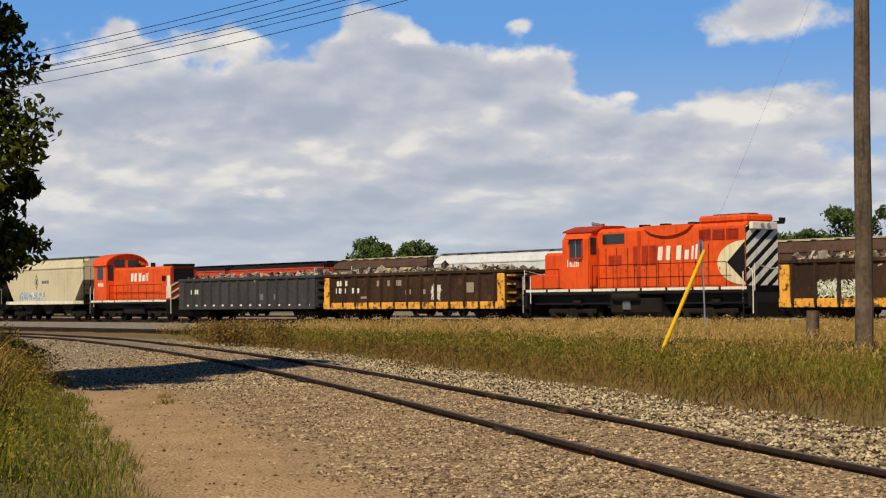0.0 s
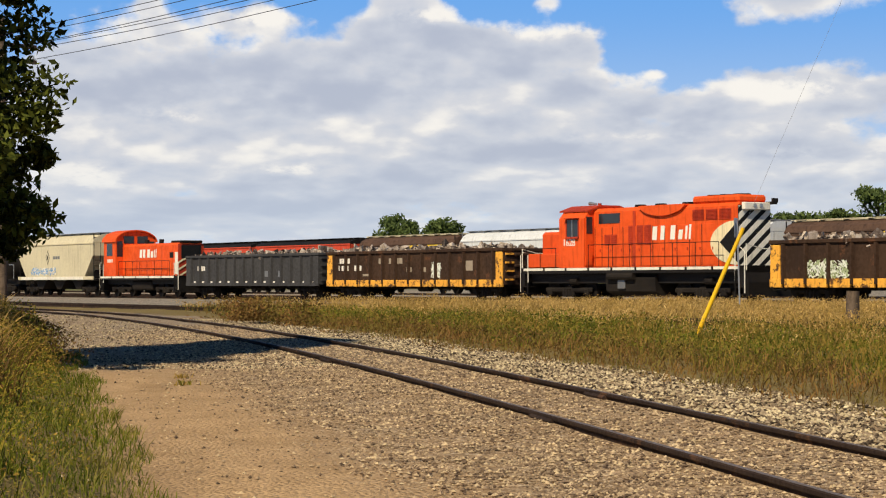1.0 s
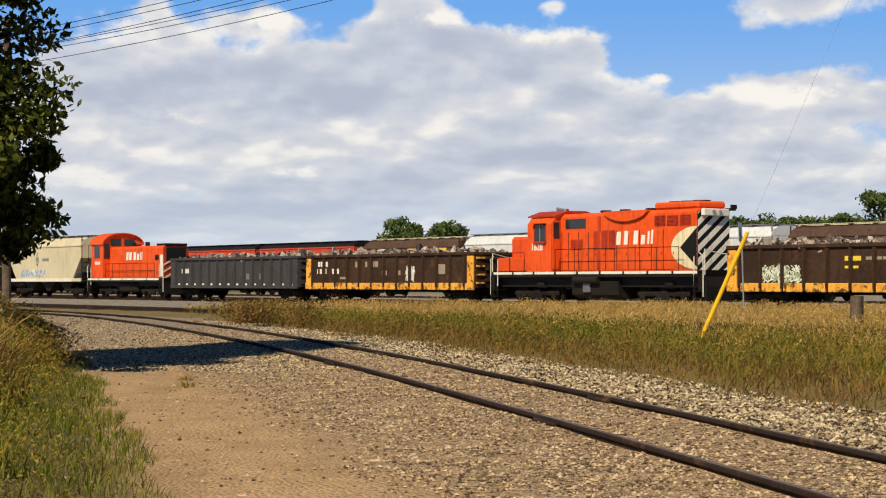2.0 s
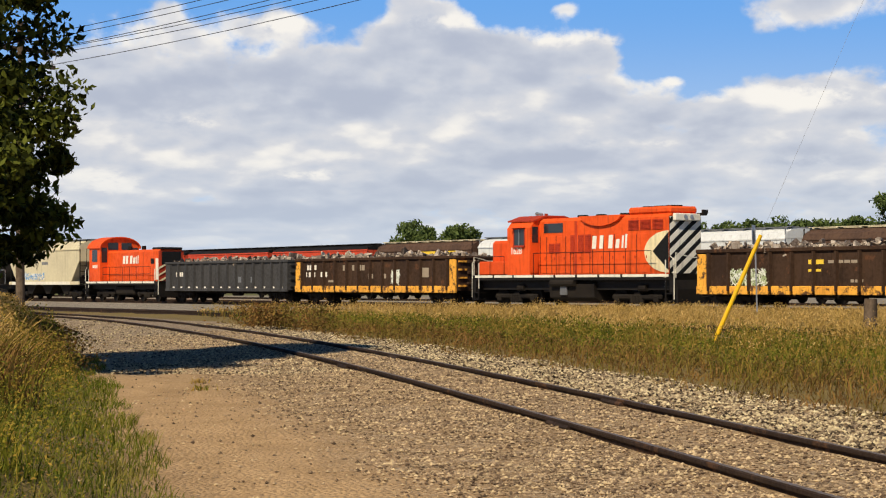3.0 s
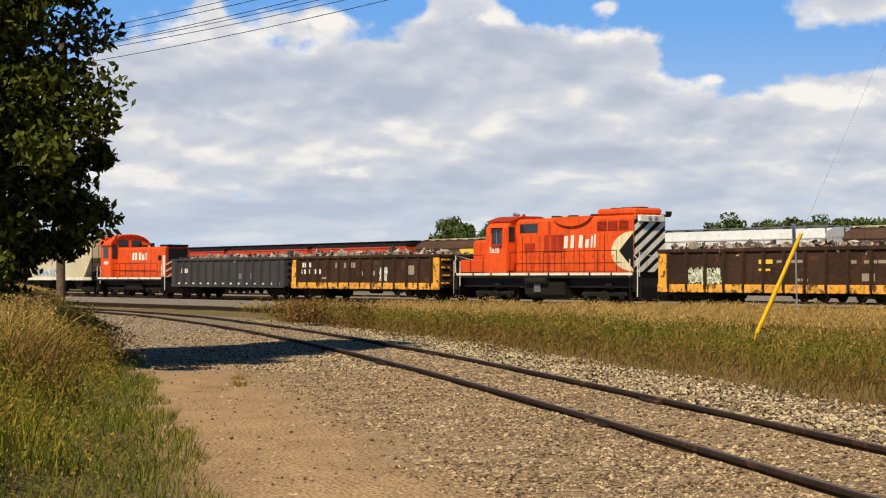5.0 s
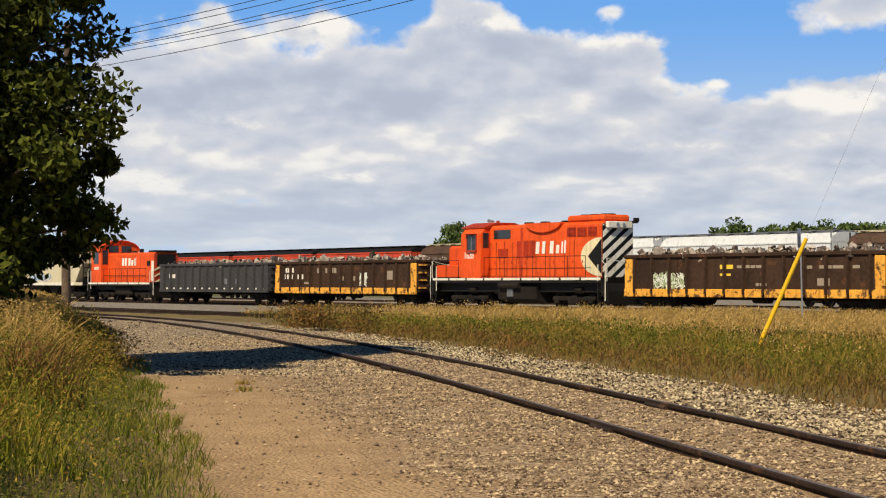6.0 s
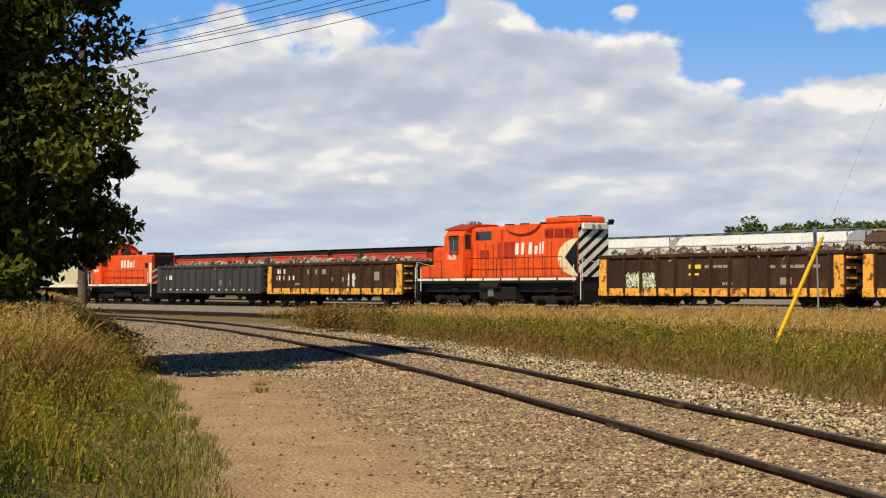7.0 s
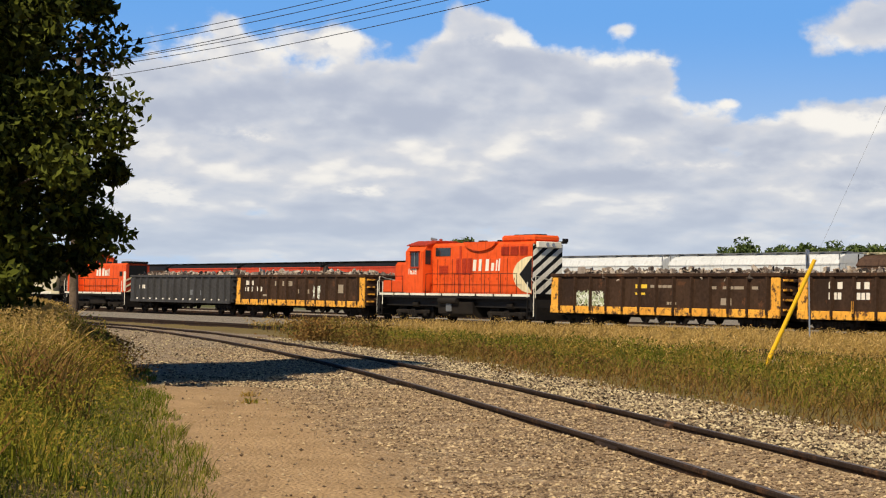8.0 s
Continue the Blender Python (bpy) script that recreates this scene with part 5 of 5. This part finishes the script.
    q[:, 2] = [ground_z(a, b) for a, b, c in q]
    leafy("brown_weeds", q, 0.55, 0.022, "weed", "tangled withered weeds on the edge of the bank", rng)
    # taller straw tufts standing out of the verge
    spots = spread(rng, 700, -8, 24, 24, 80, lambda x, y: verge_depth(x, y) > 3.5 and to_main(x, y) > yard_edge(x, y))
    q = np.repeat(spots, 26, axis=0) + rng.normal(0, 0.13, (len(spots) * 26, 3)) * np.array((1, 1, 0))
    h = np.repeat(rng.uniform(0.35, 0.75, len(spots)), 26)
    leafy("seed_heads", q, h, 0.02, "dry", "straw seed heads standing out of the verge", rng, 0.55)
    # tufts in the lane
    for x, y in ((-2.75, 27.0), (-2.55, 25.2)):
        q = np.c_[rng.normal(x, 0.07, 60), rng.normal(y, 0.1, 60), np.full(60, ground_z(x, y) - 0.01)]
        blades("grass_tuft", q, rng.uniform(0.03, 0.10, 60), np.full(60, 0.006), (1, 0.9, 0.6), 0.9, "blade", "small grass tuft in the lane", rng)
    # twiggy bush beside the far end of the spur
    for bx, by, r, n in ((-3.5, 53.0, 1.0, 3000), (-2.0, 51.0, 0.6, 900)):
        q = np.c_[rng.normal(bx, r * 0.5, n), rng.normal(by, r * 0.5, n), np.full(n, ground_z(bx, by))]
        leafy("brown_bush", q, 0.72, 0.03, "weed", "low brown twiggy bush", rng)


def build_stones():
    rng = np.random.default_rng(8)
    octa_f = np.array([(0, 2, 4), (2, 1, 4), (1, 3, 4), (3, 0, 4), (2, 0, 5), (1, 2, 5), (3, 1, 5), (0, 3, 5)])
    octa_v = np.array([(1, 0, 0), (-1, 0, 0), (0, 1, 0), (0, -1, 0), (0, 0, 0.7), (0, 0, -0.6)], float)

    def scatter(name, n, lo, hi, y0, y1, s0, s1, label, mat="stone"):
        y = y0 + (y1 - y0) * rng.random(n) ** 1.5
        off = rng.uniform(lo, hi, n)
        x = np.array([spur_x(q) for q in y]) + off
        if mat == "pebble":
            # fewer in the worn wheel track
            clear = np.array([min(max((a - lane_edge(b) - 1.2) / 1.3, 0.06), 1) for a, b in zip(x, y)])
            stay = rng.random(n) < clear
            x, y, off = x[stay], y[stay], off[stay]
            n = len(x)
        z = np.array([ground_z(a, b) for a, b in zip(x, y)])
        s = s0 + (s1 - s0) * rng.random(n) ** 2.5
        v = octa_v[None] * rng.uniform(0.55, 1.2, (n, 6, 1)) * s[:, None, None]
        a = rng.uniform(0, 6.28, n)
        c, q = np.cos(a)[:, None], np.sin(a)[:, None]
        vx = v[:, :, 0] * c - v[:, :, 1] * q + x[:, None]
        vy = v[:, :, 0] * q + v[:, :, 1] * c + y[:, None]
        vz = v[:, :, 2] + (z + s * 0.25)[:, None]
        verts = np.stack([vx, vy, vz], 2).reshape(-1, 3)
        faces = (octa_f[None] + (np.arange(n) * 6)[:, None, None]).reshape(-1, 3)
        stuff(name, verts.tolist(), faces.tolist(), mat, label, "gravel")

    scatter("ballast_stones", 50000, 0.85, 3.4, 10, 58, 0.009, 0.040, "pale crushed stones beside the spur")
    scatter("ballast_stones", 16000, -0.68, 0.68, 9, 50, 0.008, 0.032, "crushed stones between the rails", "pebble")
    scatter("ballast_stones", 15000, -6.5, -0.85, 29, 64, 0.010, 0.036, "grey crushed stones where the lane meets the yard")
    scatter("gravel", 95000, -5.6, -0.82, 8.5, 46, 0.006, 0.028, "small gravel strewn over the lane", "pebble")


build_grass()
build_stones()


def leaf_cloud(rng, centres, radii, counts, size, flat=0.7):
    """Leaves in bunches: each a folded diamond of two triangles."""
    pts = []
    for c, r, n in zip(centres, radii, counts):
        d = rng.normal(size=(n, 3))
        d /= np.linalg.norm(d, axis=1)[:, None]
        pts.append(np.array(c) + d * (r * rng.random(n) ** 0.45)[:, None] * np.array((1, 1, flat)))
    p = np.concatenate(pts)
    n = len(p)
    a = rng.normal(size=(n, 3)) + np.array((0, 0, -0.3))
    a /= np.linalg.norm(a, axis=1)[:, None]
    b = np.cross(a, rng.normal(size=(n, 3)))
    b /= np.linalg.norm(b, axis=1)[:, None]
    s = size * rng.uniform(0.6, 1.3, n)[:, None]
    v = np.stack([p - a * s, p + b * s * 0.45, p + a * s, p - b * s * 0.45], 1).reshape(-1, 3)
    i = np.arange(n) * 4
    return v.tolist(), np.stack([i, i + 1, i + 2, i + 3], 1).tolist()


def shade_tree(x, y, z, seed, label, tips, height, size, bunches, per):
    """Trunk, limbs and a loose crown of leaf bunches."""
    rng = np.random.default_rng(seed)
    t = thing("tree", pose(x, y, z), label, "tree")
    wood = Mesh()
    pts = [(0, 0, -0.1), (0.1, 0.05, height * 0.25), (-0.05, 0.1, height * 0.55), (0.1, 0, height * 0.9)]
    for k, (a, b) in enumerate(zip(pts, pts[1:])):
        wood.tube(a, b, 0.24 - 0.07 * k, 0.24 - 0.07 * (k + 1), n=10)
    cs, rs, ns = [], [], []
    for i in range(bunches):
        q = (i + 0.5) / bunches
        ang = i * 2.4 + rng.uniform(-0.4, 0.4)
        zz = height * (0.075 + 0.925 * q)
        reach = tips * (1 - 0.85 * max(q - 0.22, 0)) * min(0.5 + 4.2 * q, 1) * (rng.uniform(0.1, 0.6) if i % 2 else rng.uniform(0.6, 1.0))
        c = (math.cos(ang) * reach, math.sin(ang) * reach, zz - 0.15 * reach)
        root = (0.05, 0.03, max(zz - 0.45 * reach, height * 0.12))
        wood.tube(root, c, 0.05, 0.012, n=5)
        cs.append(c), rs.append(rng.uniform(0.85, 1.35) if i % 2 else rng.uniform(0.35, 0.7)), ns.append(per if i % 2 else per * 2 // 3)
    part("trunk", wood, "bark", t, "dark trunk with limbs")
    v, f = leaf_cloud(rng, cs, rs, ns, size)
    me = bpy.data.meshes.new("crown")
    me.from_pydata(v, [], f)
    me.materials.append(M["leaf"])
    part("crown", me, "leaf", t, "dark green leaves in loose bunches")


shade_tree(-8.1, 28.6, 0.6, 3, "dark leafy tree hanging low over the bank", 3.35, 12.4, 0.085, 600, 520)


def far_tree(az, wide, top, seed, dist=260.0):
    rng = np.random.default_rng(seed)
    a = radians(az)
    t = thing("tree", pose(dist * math.sin(a), dist * math.cos(a), 0.3), "distant bushy green tree behind the yard", "tree", "far trees")
    wood = Mesh().tube((0, 0, -0.2), (0, 0, top * 0.7), 0.3, 0.1, n=8)
    cs, rs, ns = [], [], []
    for i in range(34):
        q = rng.random()
        ang = rng.uniform(0, 6.28)
        r = wide * math.sqrt(rng.random()) * math.sqrt(max(1 - (1.5 * q - 0.6) ** 2, 0.05))
        c = (math.cos(ang) * r, math.sin(ang) * r, top * (0.2 + 0.72 * q))
        wood.tube((0, 0, top * 0.3), c, 0.08, 0.02, n=4)
        cs.append(c), rs.append(rng.uniform(0.9, 1.7)), ns.append(110)
    part("trunk", wood, "bark", t)
    v, f = leaf_cloud(rng, cs, rs, ns, 0.34)
    me = bpy.data.meshes.new("crown")
    me.from_pydata(v, [], f)
    me.materials.append(M["far_leaf"])
    part("crown", me, "far_leaf", t)


for i, (az, wide, top) in enumerate([(0.75, 3.8, 11.0), (2.15, 3.6, 9.6), (9.1, 3.8, 11.6), (10.1, 3.2, 10.0), (10.9, 3.4, 10.4), (11.7, 3.2, 10.9), (12.5, 3.6, 10.6), (13.2, 3.2, 10.2), (14.0, 3.6, 11.6), (15.1, 4.2, 15.4), (16.6, 5.0, 15.0), (-12.5, 5, 9.5), (9.6, 3.6, 9.6), (11.3, 3.8, 9.4), (12.1, 3.6, 9.4), (12.9, 3.6, 9.2), (13.6, 3.8, 9.4), (14.5, 4.0, 10.4)]):
    far_tree(az, wide, top, 40 + i)

# ---- poles, wires and small things ----
def utility_pole(x, y, high, r0, r1, arms, label, turn, lean=0.0):
    z = ground_z(x, y)
    p = thing("utility_pole", pose(x, y, z, 0, lean, turn), label, "utility pole")
    n = 8
    bow = [(0.02 * math.sin(i * 2.1), 0.02 * math.cos(i * 1.7), -0.4 + (high + 0.4) * i / n) for i in range(n + 1)]
    shaft = Mesh().path(bow, r0, 14, r1)
    part("shaft", shaft, "pole", p, smooth=False)
    for h, half in arms:
        arm = part("crossarm", Mesh().soft(-half, half, 0.12, 0.22, h - 0.07, h + 0.07, 0.015), "pole", p)
        for q in (-0.92, -0.5, 0.5, 0.92):
            part("insulator", Mesh().tube((q * half, 0.17, h + 0.07), (q * half, 0.17, h + 0.22), 0.04, 0.03, n=8), "galv", arm)
    return p


LEFT, RIGHT = Vector((-12.2, 62.0, 0)), Vector((11.42, 40.0, 0))
turn = math.degrees(math.atan2(RIGHT.y - LEFT.y, RIGHT.x - LEFT.x)) + 90
utility_pole(LEFT.x, LEFT.y, 9.9, 0.16, 0.11, [(8.5, 1.5), (9.0, 1.5)], "weathered utility pole with crossarms among leaves", turn)
utility_pole(RIGHT.x, RIGHT.y, 12.0, 0.21, 0.16, [(11.1, 1.5), (11.5, 1.5)], "tall weathered wooden utility pole", turn, 0.8)


def wire(a, b, sag, r=0.011):
    pts = [a.lerp(b, i / 24) - Vector((0, 0, sag * 4 * (i / 24) * (1 - i / 24))) for i in range(25)]
    ob = new("overhead_wire", Mesh().path(pts, r, n=5).data("overhead_wire", M["wire"]))
    tagged(ob, "thin dark overhead wire between poles", "wire", "overhead wires")


across = Vector((math.cos(radians(turn)), math.sin(radians(turn)), 0))
for q, za, zb in ((-1.38, 8.75, 11.35), (0.75, 8.75, 11.35), (-1.38, 9.26, 11.75), (-0.75, 9.26, 11.75), (0.75, 9.26, 11.75), (1.38, 9.26, 11.75)):
    wire(LEFT + across * q + Vector((0, 0, za)), RIGHT + across * q + Vector((0, 0, zb)), 0.45)

# anchor of the pole's guy wire
ANCHOR = Vector((7.0, 41.0, ground_z(7.0, 41.0)))
TOP = Vector((RIGHT.x, RIGHT.y, 10.6))
guy = thing("guy_wire", Matrix.Translation(ANCHOR), "slanting guy wire with a bright yellow plastic guard", "guy wire")
d = (TOP - ANCHOR).normalized()
part("cable", Mesh().tube((0, 0, 0), TOP - ANCHOR, 0.0028, n=5), "galv", guy)
guard = Mesh().path([d * (0.05 + i * 0.43) for i in range(7)], 0.052, 12, 0.044)
part("guard", guard, "guard", guy, "bright yellow guard sleeve")
part("anchor_rod", Mesh().tube((0, 0, -0.3), d * 0.2, 0.015, n=6), "galv", guy)

# thin sign post seen edge on
sx, sy = 11.3, 58.0
sign = thing("sign_post", pose(sx, sy, ground_z(sx, sy), 0, -1.5, 0), "thin galvanised post with an edge-on sign plate", "sign")
part("post", Mesh().soft(-0.022, 0.022, -0.022, 0.022, -0.3, 2.95, 0.008), "galv", sign)
part("plate", Mesh().prism([(-0.3, 2.5), (0.3, 2.5), (0.3, 3.1), (-0.3, 3.1)], 0.032, 0.037), "galv", sign).matrix_basis = pose(0, 0, 0, 0, 0, 68)

# stump in the grass
kx, ky = 12.0, 47.0
stump = thing("stump", pose(kx, ky, ground_z(kx, ky)), "short weathered wooden stump in dry grass", "stump")
part("wood", Mesh().tube((0, 0, -0.1), (0.02, 0, 0.95), 0.18, 0.16, n=12), "pole", stump)

# ---- what moves ----
SHIFT = [(0.0, -17.6), (0.5, -16.5), (1.0, -15.15), (2.5, -11.0), (3.0, -9.65), (3.5, -8.32), (4.0, -6.99), (4.5, -5.68),
         (6.0, -1.57), (6.5, 0.0), (7.0, 1.62), (7.5, 3.26), (8.0, 4.88)]


def motions():
    for ob, s in TRAIN:
        walk(ob, [(t, on_track(s + d)) for t, d in SHIFT])
    times, places = [t for t, d in SHIFT], [d for t, d in SHIFT]
    for wheel, x, r in WHEELS:
        rows = []
        for i in range(41):
            t = i * 0.2
            turn = math.degrees((np.interp(t, times, places) + 17.6) / r)
            rows.append((t, pose(x, 0, r, 0, turn, 0)))
        walk(wheel, rows)


motions()
